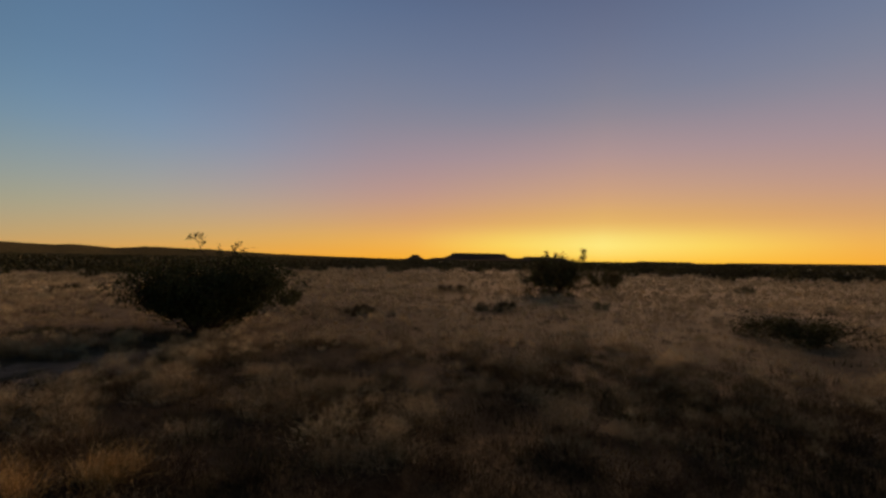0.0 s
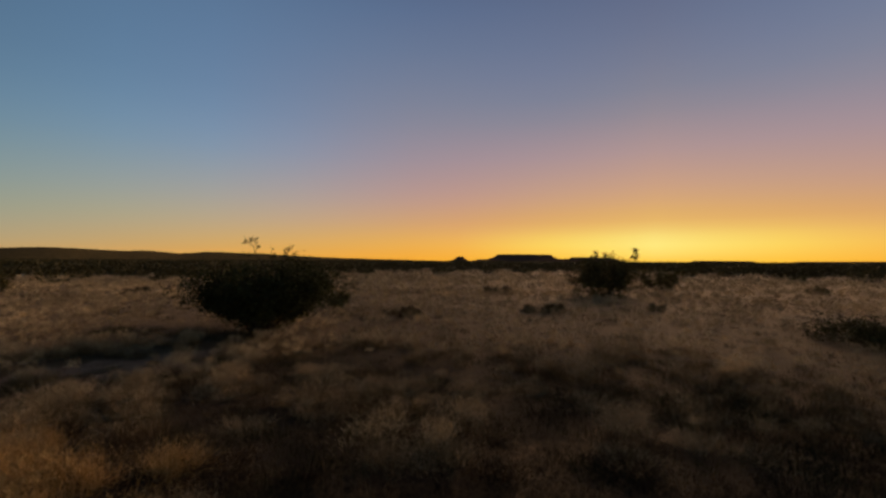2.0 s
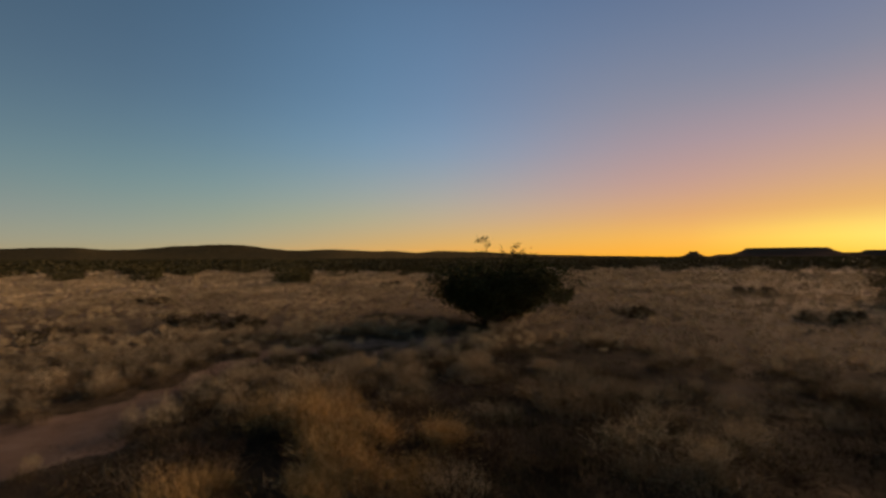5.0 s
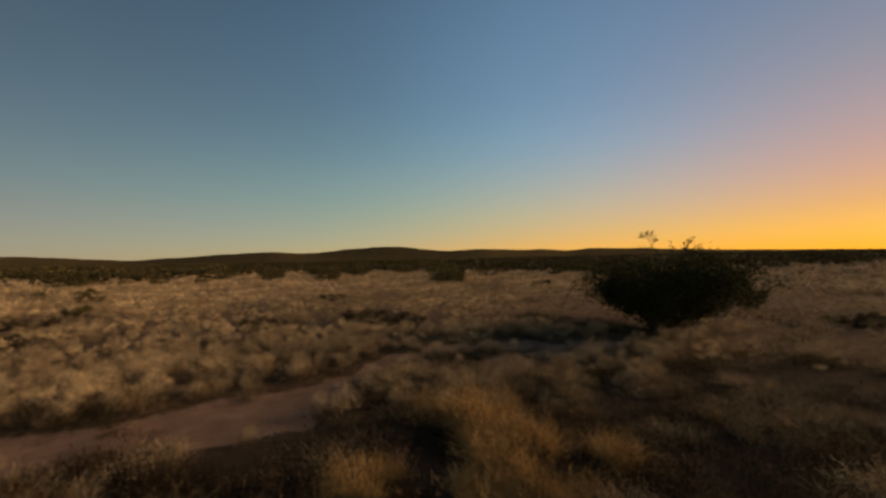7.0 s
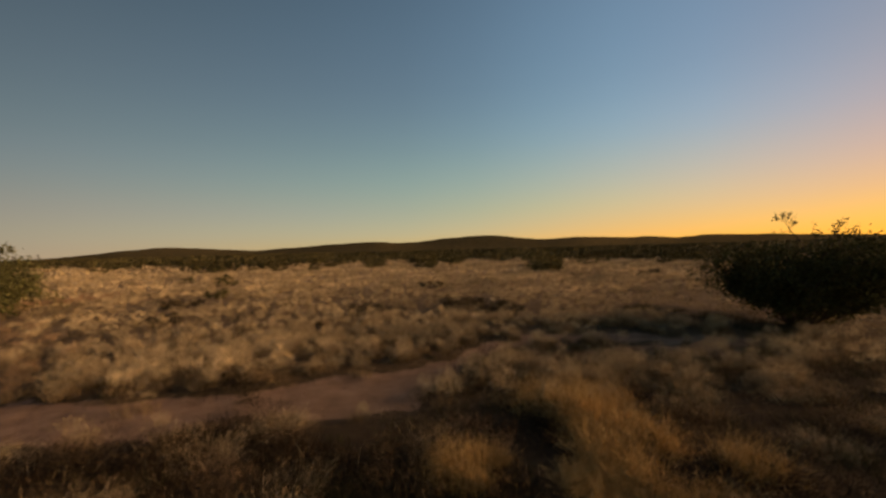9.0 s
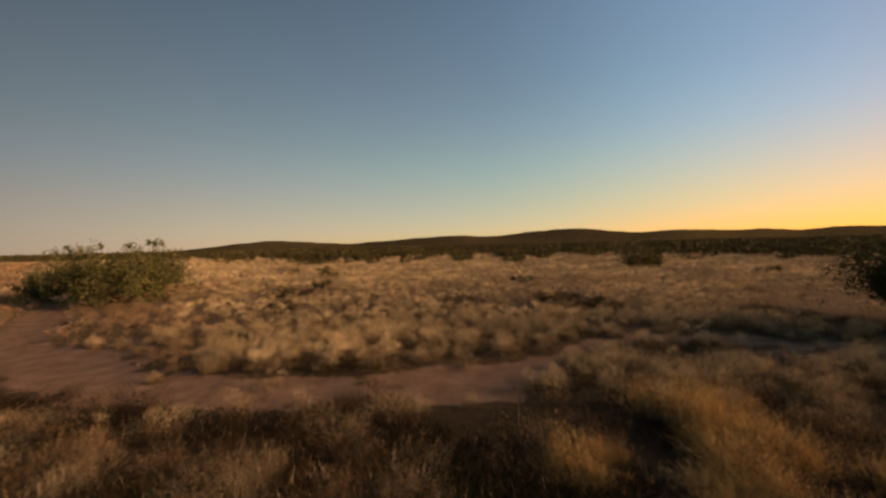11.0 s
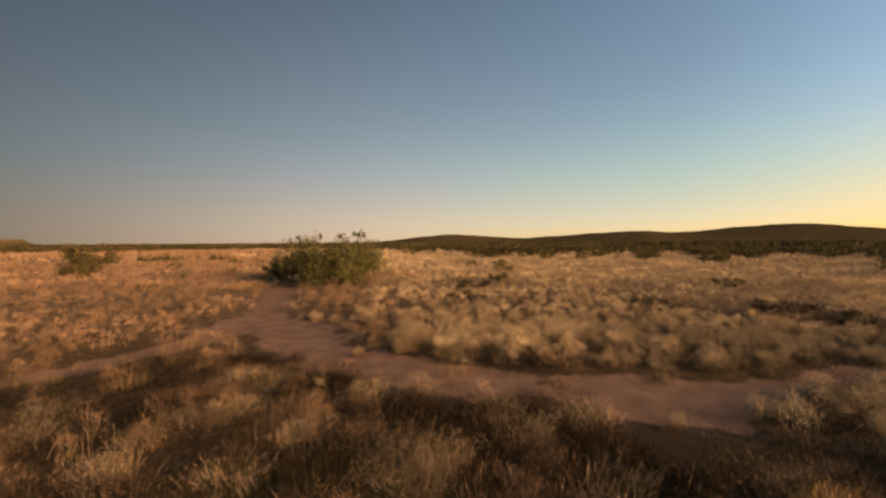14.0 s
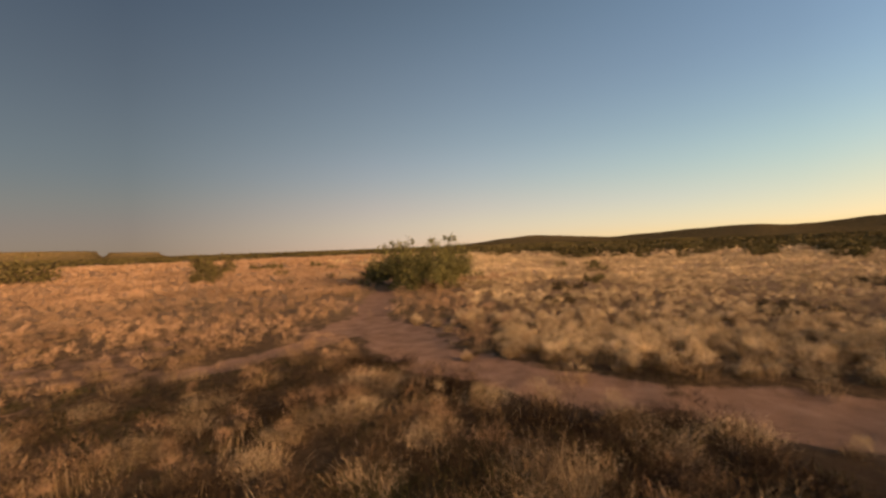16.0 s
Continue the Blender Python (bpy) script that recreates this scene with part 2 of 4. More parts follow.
# gaps with hardly any pale grass and shade painted in: place and radius
SHADED_GAPS = (
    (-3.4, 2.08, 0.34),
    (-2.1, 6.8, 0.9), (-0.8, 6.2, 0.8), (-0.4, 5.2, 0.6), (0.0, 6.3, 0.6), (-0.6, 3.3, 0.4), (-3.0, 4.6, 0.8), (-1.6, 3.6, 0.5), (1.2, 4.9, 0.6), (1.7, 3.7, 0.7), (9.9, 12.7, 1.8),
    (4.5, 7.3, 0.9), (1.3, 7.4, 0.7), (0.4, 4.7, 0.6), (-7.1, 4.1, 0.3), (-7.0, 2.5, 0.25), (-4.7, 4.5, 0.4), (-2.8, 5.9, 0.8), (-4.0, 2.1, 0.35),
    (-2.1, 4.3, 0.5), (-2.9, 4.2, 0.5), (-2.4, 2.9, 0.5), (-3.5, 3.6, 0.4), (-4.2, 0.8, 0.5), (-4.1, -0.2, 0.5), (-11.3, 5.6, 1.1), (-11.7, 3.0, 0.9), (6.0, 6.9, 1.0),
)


def trodden(x, y):
    """1 on the low, thinly grown ground on the near side of the track's far end, 0 outside."""
    s = np.clip(((x + 5.6) * 0.8 + (y - 4.2) * 2.2) / (0.8**2 + 2.2**2), 0, 1)
    return np.clip(1.6 - np.hypot(x + 5.6 - 0.8 * s, y - 4.2 - 2.2 * s) / 0.55, 0, 1)


def shaded_gap(x, y):
    """1 in the middle of a shaded gap, 0 outside; also a dark line beyond the track and the large bush's shadow strip.
    """
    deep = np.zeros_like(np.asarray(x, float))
    for hx, hy, r in SHADED_GAPS:
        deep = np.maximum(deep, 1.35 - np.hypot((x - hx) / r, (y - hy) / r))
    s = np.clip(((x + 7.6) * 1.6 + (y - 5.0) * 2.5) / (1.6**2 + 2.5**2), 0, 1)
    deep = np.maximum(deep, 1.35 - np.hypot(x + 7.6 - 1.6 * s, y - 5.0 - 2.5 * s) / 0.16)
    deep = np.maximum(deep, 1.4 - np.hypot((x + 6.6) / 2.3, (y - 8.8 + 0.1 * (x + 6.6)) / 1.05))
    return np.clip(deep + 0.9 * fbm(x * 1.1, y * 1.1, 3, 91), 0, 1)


def bareness(x, y, widen=1.0, worn=True):
    """1 on the middle of a track, 0 away from it; worn patches beside it towards the south-west."""
    best = np.zeros_like(np.asarray(x, float))
    for way, halves in TRACKS:
        for (ax, ay), (bx, by), ha, hb in zip(way, way[1:], halves, halves[1:]):
            dx, dy = bx - ax, by - ay
            s = np.clip(((x - ax) * dx + (y - ay) * dy) / (dx * dx + dy * dy), 0, 1)
            off = np.hypot(x - ax - s * dx, y - ay - s * dy)
            best = np.maximum(best, np.clip(1.5 - off / widen / (ha + (hb - ha) * s), 0, 1))
    best = np.clip(best + (1.9 * fbm(x * 0.8, y * 0.8, 4, 61) + 1.5 * fbm(x * 2.6, y * 2.6, 2, 63)) * (best > 0), 0, 1)
    if not worn:
        return best
    r, turn = np.hypot(x, y), np.degrees(np.arctan2(-x, y)) % 360
    zone = np.clip((r - 6) / 2, 0, 1) * np.clip((22 - r) / 6, 0, 1) * np.clip((turn - 98) / 14, 0, 1) * np.clip((175 - turn) / 10, 0, 1)
    return np.maximum(best, zone * np.clip(3.2 * fbm(x * 0.6, y * 0.6, 4, 77) + 0.05, 0, 0.5))


def mesh_of(name, verts, faces, mat, smooth=False):
    me = bpy.data.meshes.new(name)
    verts, faces = np.asarray(verts, np.float32), np.asarray(faces, np.int32)
    k = faces.shape[1]
    me.vertices.add(len(verts))
    me.vertices.foreach_set("co", verts.ravel())
    me.loops.add(faces.size)
    me.loops.foreach_set("vertex_index", faces.ravel())
    me.polygons.add(len(faces))
    me.polygons.foreach_set("loop_start", np.arange(0, faces.size, k, dtype=np.int32))
    if smooth:
        me.polygons.foreach_set("use_smooth", np.ones(len(faces), bool))
    me.update(calc_edges=True)
    me.materials.append(mat)
    return me


def part(name, me, parent, label=""):
    ob = new(name, me)
    ob.parent = parent
    return tagged(ob, label)


# ---- the ground, one sheet to the horizon ----
def build_ground():
    radii = np.concatenate([[0.0], np.geomspace(0.25, 60, 160), np.geomspace(63, 4800, 70)])
    n = 400
    a = np.linspace(0, 2 * math.pi, n, endpoint=False)
    x, y = np.outer(radii, np.sin(a)), np.outer(radii, np.cos(a))
    z = ground_z(x, y)
    bare = np.maximum(bareness(x, y), 0.62 * trodden(x, y))
    z = z - 0.05 * np.clip(bare, 0, 1)
    verts = np.stack([x, y, z], -1).reshape(-1, 3)
    i, j = np.meshgrid(np.arange(len(radii) - 1), np.arange(n), indexing="ij")
    k = (j + 1) % n
    faces = np.stack([i * n + j, i * n + k, (i + 1) * n + k, (i + 1) * n + j], -1).reshape(-1, 4)
    me = mesh_of("ground", verts, faces, SOIL, True)
    layer = me.attributes.new("bare", "FLOAT", "POINT")
    layer.data.foreach_set("value", bare.ravel().astype(np.float32))
    layer = me.attributes.new("gap_shade", "FLOAT", "POINT")
    layer.data.foreach_set("value", (shaded_gap(x, y) * (1 - bare)).ravel().astype(np.float32))
    layer = me.attributes.new("sward", "FLOAT", "POINT")
    layer.data.foreach_set("value", (np.clip((np.hypot(x, y) - 8) / 14, 0, 1) * np.clip(0.5 + (np.degrees(np.arctan2(-x, y)) % 360 - 25) / 50, 0.5, 1)).ravel().astype(np.float32))
    tagged(new("ground", me), "dry reddish desert soil with dead thatch and worn bare tracks", "ground", kind="structure")


build_ground()


# ---- hills and mesas on the skyline ----
# heading (to the left of +y) and height of the ridge above eye level, both in degrees
RIDGE = ((2, 0.05), (10, 0.13), (20, 0.36), (25, 0.58), (29, 0.86), (33.6, 0.96), (37.3, 0.74), (40.2, 1.06), (43, 0.95), (47.2, 1.2), (53, 1.04), (57, 1.55), (60.5, 1.7),
         (64, 1.6), (68.3, 1.1), (71.4, 1.0), (73.9, 1.28), (79, 1.1), (84, 0.8), (88.5, 0.5), (92, 0.75), (95, 0.97), (98.5, 1.02), (101.5, 0.82), (105, 0.36), (109, 0.05), (118, 0.0))


def ridge(heading):
    fine = np.linspace(0, 120, 1201)
    lift = np.interp(fine, *np.array(RIDGE).T)
    bell = np.exp(-(np.linspace(-2.5, 2.5, 51) ** 2) / 0.35)
    lift = np.convolve(np.pad(lift, 25, mode="edge"), bell / bell.sum(), "valid")
    return np.interp(heading, fine, lift) + 0.07 * fbm(np.asarray(heading) * 1.3, np.asarray(heading) * 0.0 + 4, 3, 15)


def build_hills():
    heads = np.linspace(2, 118, 420)
    steps = np.linspace(0, 1, 60)
    h, s = np.meshgrid(heads, steps, indexing="ij")
    # the ridge line wanders between 900 and 1400 m away
    crest = 1150 + 250 * np.sin(np.radians(h) * 5.0) + 120 * np.sin(np.radians(h) * 13.0)
    r = crest * (0.45 + 0.95 * s)
    shape = np.where(s < 0.58, np.clip(s / 0.58, 0, 1) ** 1.7, np.clip((1 - s) / 0.42, 0, 1) ** 0.8)
    x, y = -r * np.sin(np.radians(h)), r * np.cos(np.radians(h))
    top = crest * 1.001 * np.tan(np.radians(ridge(h))) + 1.6
    rough = 1 + 0.5 * fbm(x * 0.012, y * 0.012, 5, 9) * np.clip(1.4 - shape, 0, 1)
    z = shape * top * rough - 0.5
    edge = np.clip((h - 2) / 8, 0, 1) * np.clip((118 - h) / 6, 0, 1)
    z = z * edge - 0.3
    verts = np.stack([x, y, z], -1).reshape(-1, 3)
    i, j = np.meshgrid(np.arange(len(heads) - 1), np.arange(len(steps) - 1), indexing="ij")
    m = len(steps)
    faces = np.stack([i * m + j, i * m + j + 1, (i + 1) * m + j + 1, (i + 1) * m + j], -1).reshape(-1, 4)
    tagged(new("hills", mesh_of("hills", verts, faces, HILLSIDE, True)), "low rolling desert hills dotted with dark scrub", "hills", kind="structure")


build_hills()


def mesa(name, heading_a, heading_b, far, up_a, up_b, slope, label, knob=False, seed=0, mat=None):
    """A flat-topped hill between two headings at a distance, its rim up_a to up_b degrees high."""
    rng = np.random.default_rng(seed)
    mid = radians((heading_a + heading_b) / 2)
    half = abs(radians(heading_a - heading_b)) / 2 * far
    n, rings = 160, []
    a = np.linspace(0, 2 * math.pi, n, endpoint=False)
    wobble = 1 + 0.10 * fbm(np.cos(a) * 4 + seed * 7 + 20, np.sin(a) * 4 + 20, 4, seed)
    height = far * math.tan(radians((up_a + up_b) / 2))
    tilt = far * (math.tan(radians(up_b)) - math.tan(radians(up_a))) / 2
    for out, lift in ((slope, -0.05), (0.55 * slope, 0.22), (0.25 * slope, 0.5), (0.12 * slope, 0.66), (0.05 * slope, 0.8), (0.0, 0.95), (-0.02 * half, 1.0), (-0.5 * half, 1.0), (-0.97 * half, 1.0)):
        rx, ry = (half + out), (half * (1.0 if knob else 0.6) + out)
        u, v = np.cos(a) * rx * wobble, np.sin(a) * ry * wobble
        z = lift * (height + tilt * np.clip(u / half, -1, 1) * (lift > 0.3)) + 1.6 * lift
        rings.append(np.stack([u, v, z + 0.03 * height * fbm(u * 0.02 + 50, v * 0.02 + 50, 3, seed) * (lift > 0)], -1))
    verts = np.concatenate(rings)
    i, j = np.meshgrid(np.arange(len(rings) - 1), np.arange(n), indexing="ij")
    k = (j + 1) % n
    faces = np.stack([i * n + j, i * n + k, (i + 1) * n + k, (i + 1) * n + j], -1).reshape(-1, 4)
    ob = new(name, mesh_of(name, verts, faces, mat or ROCK, True))
    ob.matrix_world = Matrix.Translation((-far * math.sin(mid), far * math.cos(mid), 0)) @ Matrix.Rotation(mid, 4, "Z")
    return tagged(ob, label, "mesa", kind="structure")


mesa("mesa", -1.1, -8.0, 3700, 0.90, 0.86, 190, "broad flat-topped mesa dark against the sunset", seed=1)
mesa("mesa", 1.5, -15.6, 4100, 0.24, 0.38, 90, "long low mesa shoulder dark against the sunset", seed=2)
mesa("mesa", -10.4, -15.2, 3900, 0.56, 0.5, 110, "low rounded mesa dark behind a bush", seed=8)
mesa("butte", 4.15, 3.3, 3600, 0.60, 0.60, 75, "small rounded butte beside a flat mesa", knob=True, seed=3)
mesa("mesa", -24, -29.5, 4200, 0.18, 0.14, 90, "thin distant mesa on the horizon", seed=4)
mesa("mesa", -33, -52, 4300, 0.12, 0.2, 120, "faint low plateau on the far horizon", seed=5)
mesa("mesa", 142.6, 147, 2600, 0.62, 0.5, 45, "low brown mesa with a steep edge on the plain", seed=6, mat=HILLSIDE)
mesa("mesa", 148.0, 168, 2700, 0.95, 0.8, 40, "low brown plateau on the far plain", seed=7, mat=HILLSIDE)


# ---- grass ----
def blades(rng, x, y, height, width, lean, base=0.03, bend=0.5, segments=2):
    """Blades of grass from arrays of places, heights and widths, as one set of vertices and triangles."""
    n = len(x)
    z = ground_z(x, y) - 0.05 * bareness(x, y) - 0.02
    turn, face = rng.uniform(0, 2 * math.pi, n), rng.uniform(0, 2 * math.pi, n)
    tilt = np.abs(rng.normal(0, 1, n)) * lean
    dx, dy = np.cos(turn), np.sin(turn)
    ox, oy = np.cos(face) * width / 2, np.sin(face) * width / 2
    foot = np.stack([x + dx * base * rng.uniform(0, 1, n), y + dy * base * rng.uniform(0, 1, n), z], -1)

    def at(s):
        out = height * (np.sin(tilt) * s + bend * tilt * s * s * 0.6)
        return foot + np.stack([dx * out, dy * out, height * np.cos(tilt) * s * (1 - 0.25 * bend * tilt * s)], -1)

    side = np.stack([ox, oy, np.zeros(n)], -1)
    if segments == 1:
        verts = np.stack([foot - side, foot + side, at(1.0)], 1)
        faces = np.arange(3 * n).reshape(-1, 3)
        return verts.reshape(-1, 3), faces
    mid = at(0.55)
    verts = np.stack([foot - side * 0.6, foot + side * 0.6, mid - side, mid + side, at(1.0)], 1).reshape(-1, 3)
    k = np.arange(n)[:, None] * 5
    faces = np.concatenate([k + [0, 1, 3], k + [0, 3, 2], k + [2, 3, 4]])
    return verts, faces


def join(pieces):
    verts, faces, at = [], [], 0
    for v, f in pieces:
        verts.append(v), faces.append(f + at)
        at += len(v)
    return np.concatenate(verts), np.concatenate(faces)


def scatter(rng, count, near, far, head_a, head_b, flat=1.0):
    """Places in a fan between two headings and two distances; flat: 1 even over the ground, lower crowds the near part."""
    r = near + (far - near) * rng.uniform(0, 1, count) ** (1 / (1 + flat))
    r = np.sqrt(near**2 + (far**2 - near**2) * rng.uniform(0, 1, count)) if flat >= 1 else r
    h = np.radians(rng.uniform(head_a, head_b, count))
    return -r * np.sin(h), r * np.cos(h)


def fluff(rng, x, y, size, per, radius, height, length, width):
    """The fuzzy seed heads of each bunch: short strands over the tops of a few rounded lobes."""
    n, lobes = len(x), 4
    la, ld = rng.uniform(0, 2 * math.pi, (n, lobes)), rng.uniform(0.1, 0.75, (n, lobes)) * radius
    lh, lr = rng.uniform(0.55, 1.0, (n, lobes)) * height, rng.uniform(0.35, 0.6, (n, lobes)) * radius
    i, k = np.repeat(np.arange(n), per), rng.integers(0, lobes, n * per)
    turn, lift = rng.uniform(0, 2 * math.pi, n * per), np.arccos(rng.uniform(-0.25, 1, n * per))
    out = np.stack([np.sin(lift) * np.cos(turn), np.sin(lift) * np.sin(turn), np.cos(lift)], -1)
    big = size[i]
    z = ground_z(x, y) - 0.05 * bareness(x, y)
    mid = np.stack([x[i] + np.cos(la[i, k]) * ld[i, k] * big, y[i] + np.sin(la[i, k]) * ld[i, k] * big, z[i] + (lh[i, k] - 0.5 * lr[i, k]) * big], -1)
    p = mid + out * (lr[i, k] * big * rng.uniform(0.5, 1.05, n * per))[:, None]
    p += rng.normal(0, 1, p.shape) * (0.25 * lr[i, k] * big)[:, None]
    p[:, 2] = np.maximum(p[:, 2], z[i])
    way = out * 0.5 + rng.normal(0, 0.6, p.shape) + [0, 0, 0.5]
    way /= np.linalg.norm(way, axis=1)[:, None]
    side = np.cross(way, rng.normal(0, 1, p.shape))
    side *= (0.5 * width * rng.uniform(0.6, 1.4, n * per) / (np.linalg.norm(side, axis=1) + 1e-9))[:, None]
    tip = p + way * (length * rng.uniform(0.5, 1.3, n * per))[:, None]
    return np.stack([p - side, p + side, tip], 1).reshape(-1, 3), np.arange(3 * n * per).reshape(-1, 3)


def clumps(rng, x, y, per, radius, height, width, lean, segments, heads=0, length=0.05, thick=2.2):
    """A soft rounded bunch at each place: blades fan out from one foot; with heads, the blades and the fuzzy seed heads on top as two meshes."""
    n = len(x)
    size = rng.uniform(0.5, 1.3, n)
    i = np.repeat(np.arange(n), per)
    a, d = rng.uniform(0, 2 * math.pi, len(i)), np.sqrt(rng.uniform(0, 1, len(i))) * radius
    bx, by = x[i] + np.cos(a) * d * size[i], y[i] + np.sin(a) * d * size[i]
    # shorter towards the rim of the bunch
    h = height * size[i] * rng.uniform(0.55, 1.1, len(i)) * (1 - 0.45 * d / radius)
    grown = blades(rng, bx, by, h, width * rng.uniform(0.6, 1.4, len(i)), lean, radius * 0.3, 0.6, segments)
    return (grown, fluff(rng, x, y, size, heads, radius, height, length, thick * width)) if heads else grown


def thin(rng, x, y, keep_bare=0.02, patchy=0.5, scale=0.25, seed=5, pale=True):
    """Drops tufts on the tracks and in gaps of the sward."""
    b = bareness(x, y, 1.0, False) + 0.7 * (fbm(x * 1.3, y * 1.3, 2, 31))
    gap = fbm(x * scale, y * scale, 3, seed) * 2 + 0.5
    keep = (b < 0.45) & (rng.uniform(0, 1, len(x)) < 1 - patchy + patchy * np.clip(gap * 1.9 - 0.25, 0, 1))
    keep |= rng.uniform(0, 1, len(x)) < keep_bare
    keep &= rng.uniform(0, 1, len(x)) > 0.75 * bareness(x, y, 1.6, False)
    keep &= rng.uniform(0, 1, len(x)) > 0.55 * bareness(x, y)
    keep &= rng.uniform(0, 1, len(x)) > (0.97 if pale else 0.6) * shaded_gap(x, y)
    if pale:
        keep &= rng.uniform(0, 1, len(x)) > 0.8 * trodden(x, y)
    return x[keep], y[keep]


# heading, and the distance at which the dark scrub takes over from the grass
SCRUB_EDGE = ((-52, 56), (0, 62), (20, 56), (32, 40), (50, 39), (62, 43), (75, 46), (90, 51), (100, 62), (112, 116), (165, 112))


def scrub_edge(x, y):
    head = np.degrees(np.arctan2(-x, y))
    return np.interp(head, *np.array(SCRUB_EDGE).T) * (1 + 0.75 * fbm(head * 0.5, head * 0.0 + 7, 4, 37))


def stuff(name, pieces, mat, label, category):
    v, f = join(pieces)
    return tagged(new(name, mesh_of(name, v, f, mat)), label, category, kind="stuff")


rng = np.random.default_rng(11)
FAN = (-52, 165)


def build_grass():
    # pale straw plain
    near = thin(rng, *scatter(rng, 1700, 4.6, 9, *FAN), keep_bare=0.05, patchy=0.75, scale=0.6)
    east = (near[0] > -0.9 * np.abs(near[1]) - 4.6) & (near[1] < 1.0)  # fewer on the camera's side of the track
    east &= rng.uniform(0, 1, len(east)) < 0.68
    near = near[0][~east], near[1][~east]
    mid = thin(rng, *scatter(rng, 11500, 7.6, 22, *FAN), patchy=0.7, scale=0.5)
    far = thin(rng, *scatter(rng, 25000, 20, 48, *FAN), patchy=0.4, scale=0.25)
    last = thin(rng, *scatter(rng, 8000, 45, 90, *FAN), patchy=0.6, scale=0.08)
    last = tuple(v[np.hypot(*last) < 1.12 * scrub_edge(*last)] for v in last)
    south = scatter(rng, 6000, 80, 125, 100, FAN[1])
    behind = thin(rng, *scatter(rng, 2500, 2.5, 30, FAN[1], FAN[0] + 360))

    # the large pale bunches close by
    puffs = (np.array([-0.42, -0.85, -1.78, 1.15, -3.3, -4.5, -0.2, 1.1, 5.1, 5.2, -4.45]), np.array([3.75, 3.6, 4.65, 4.25, 5.2, 5.9, 4.3, 5.7, 6.4, 8.7, 4.32]))

    def part_of(places, russet):
        x, y = places
        turn = np.degrees(np.arctan2(-x, y)) + 40 * fbm(x * 0.3, y * 0.3, 3, 71)
        if len(x) > 20:  # the sward is thinner towards the north
            keep = rng.uniform(0, 1, len(x)) < np.clip(0.66 + (turn - 25) / 50, 0.66, 1)
            x, y, turn = x[keep], y[keep], turn[keep]
        pick = (turn > 108 + 8 * (np.hypot(x, y) > 26)) == russet
        return x[pick], y[pick]

    dull = []
    for russet, mat, name, label in ((False, STRAW, "dry_grass", "pale straw-coloured bunch grass covering the desert plain"), (True, RUSSET, "russet_grass", "russet brown dry grass beside the worn track")):
        bunches = [
            clumps(rng, *part_of(near, russet), 150, 0.15, 0.25, 0.0026, 0.42, 2, 200, 0.07, 0.9),
            clumps(rng, *part_of(puffs, russet), 160, 0.34, 0.34, 0.003, 0.8, 2, 1100, 0.07, 1.0),
            clumps(rng, *part_of(mid, russet), 18, 0.125, 0.20, 0.006, 0.4, 1, 64, 0.06, 1.2),
            clumps(rng, *part_of(far, russet), 4, 0.22, 0.20, 0.015, 0.45, 1, 18, 0.10),
        ]
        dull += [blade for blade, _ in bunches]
        stuff(name, [heads for _, heads in bunches] + [
            *clumps(rng, *part_of(last, russet), 2, 0.5, 0.30, 0.05, 0.6, 1, 14, 0.26),
            clumps(rng, *part_of(south, russet), 8, 0.7, 0.40, 0.16, 0.6, 1),
            clumps(rng, *part_of(behind, russet), 30, 0.27, 0.28, 0.014, 0.85, 1),
        ], mat, label, "grass")
    stuff("grass_blades", dull, SHADED_BLADES, "dull brown blades under the pale seed heads, clump shade in their colour", "grass")
    # dark old growth between the tufts, its colour deepened for the shade there
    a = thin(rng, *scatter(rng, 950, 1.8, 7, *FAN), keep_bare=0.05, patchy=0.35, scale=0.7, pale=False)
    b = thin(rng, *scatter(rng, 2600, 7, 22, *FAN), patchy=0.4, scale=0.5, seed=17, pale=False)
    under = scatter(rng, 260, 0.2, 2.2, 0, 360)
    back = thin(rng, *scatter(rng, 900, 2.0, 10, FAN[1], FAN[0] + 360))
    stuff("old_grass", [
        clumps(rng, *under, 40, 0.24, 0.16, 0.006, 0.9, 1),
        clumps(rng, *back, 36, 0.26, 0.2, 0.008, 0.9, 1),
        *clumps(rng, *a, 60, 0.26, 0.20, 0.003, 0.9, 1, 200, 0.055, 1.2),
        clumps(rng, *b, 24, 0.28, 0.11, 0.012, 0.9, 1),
    ], SHADED_THATCH, "dark matted old grass between the tufts, shade put into its colour", "grass")
    c = thin(rng, *scatter(rng, 1300, 1.8, 8, *FAN), patchy=0.95, scale=0.6, seed=23, pale=False)
    d = thin(rng, *scatter(rng, 1300, 8, 26, *FAN), patchy=0.9, scale=0.4, seed=29, pale=False)
    e = (rng.uniform(-8.6, -4.6, 70), 8.8 + rng.normal(0, 0.4, 70))
    k = (2.8 + rng.normal(0, 0.45, 40), 5.0 + rng.normal(0, 0.3, 40))
    g = thin(rng, *scatter(rng, 420, 1.8, 4.2, 60, 130), patchy=0.6, scale=0.8, seed=43, pale=False)
    h = thin(rng, *scatter(rng, 420, 1.8, 6.5, FAN[0], 46), patchy=0.85, scale=0.7, seed=47, pale=False)
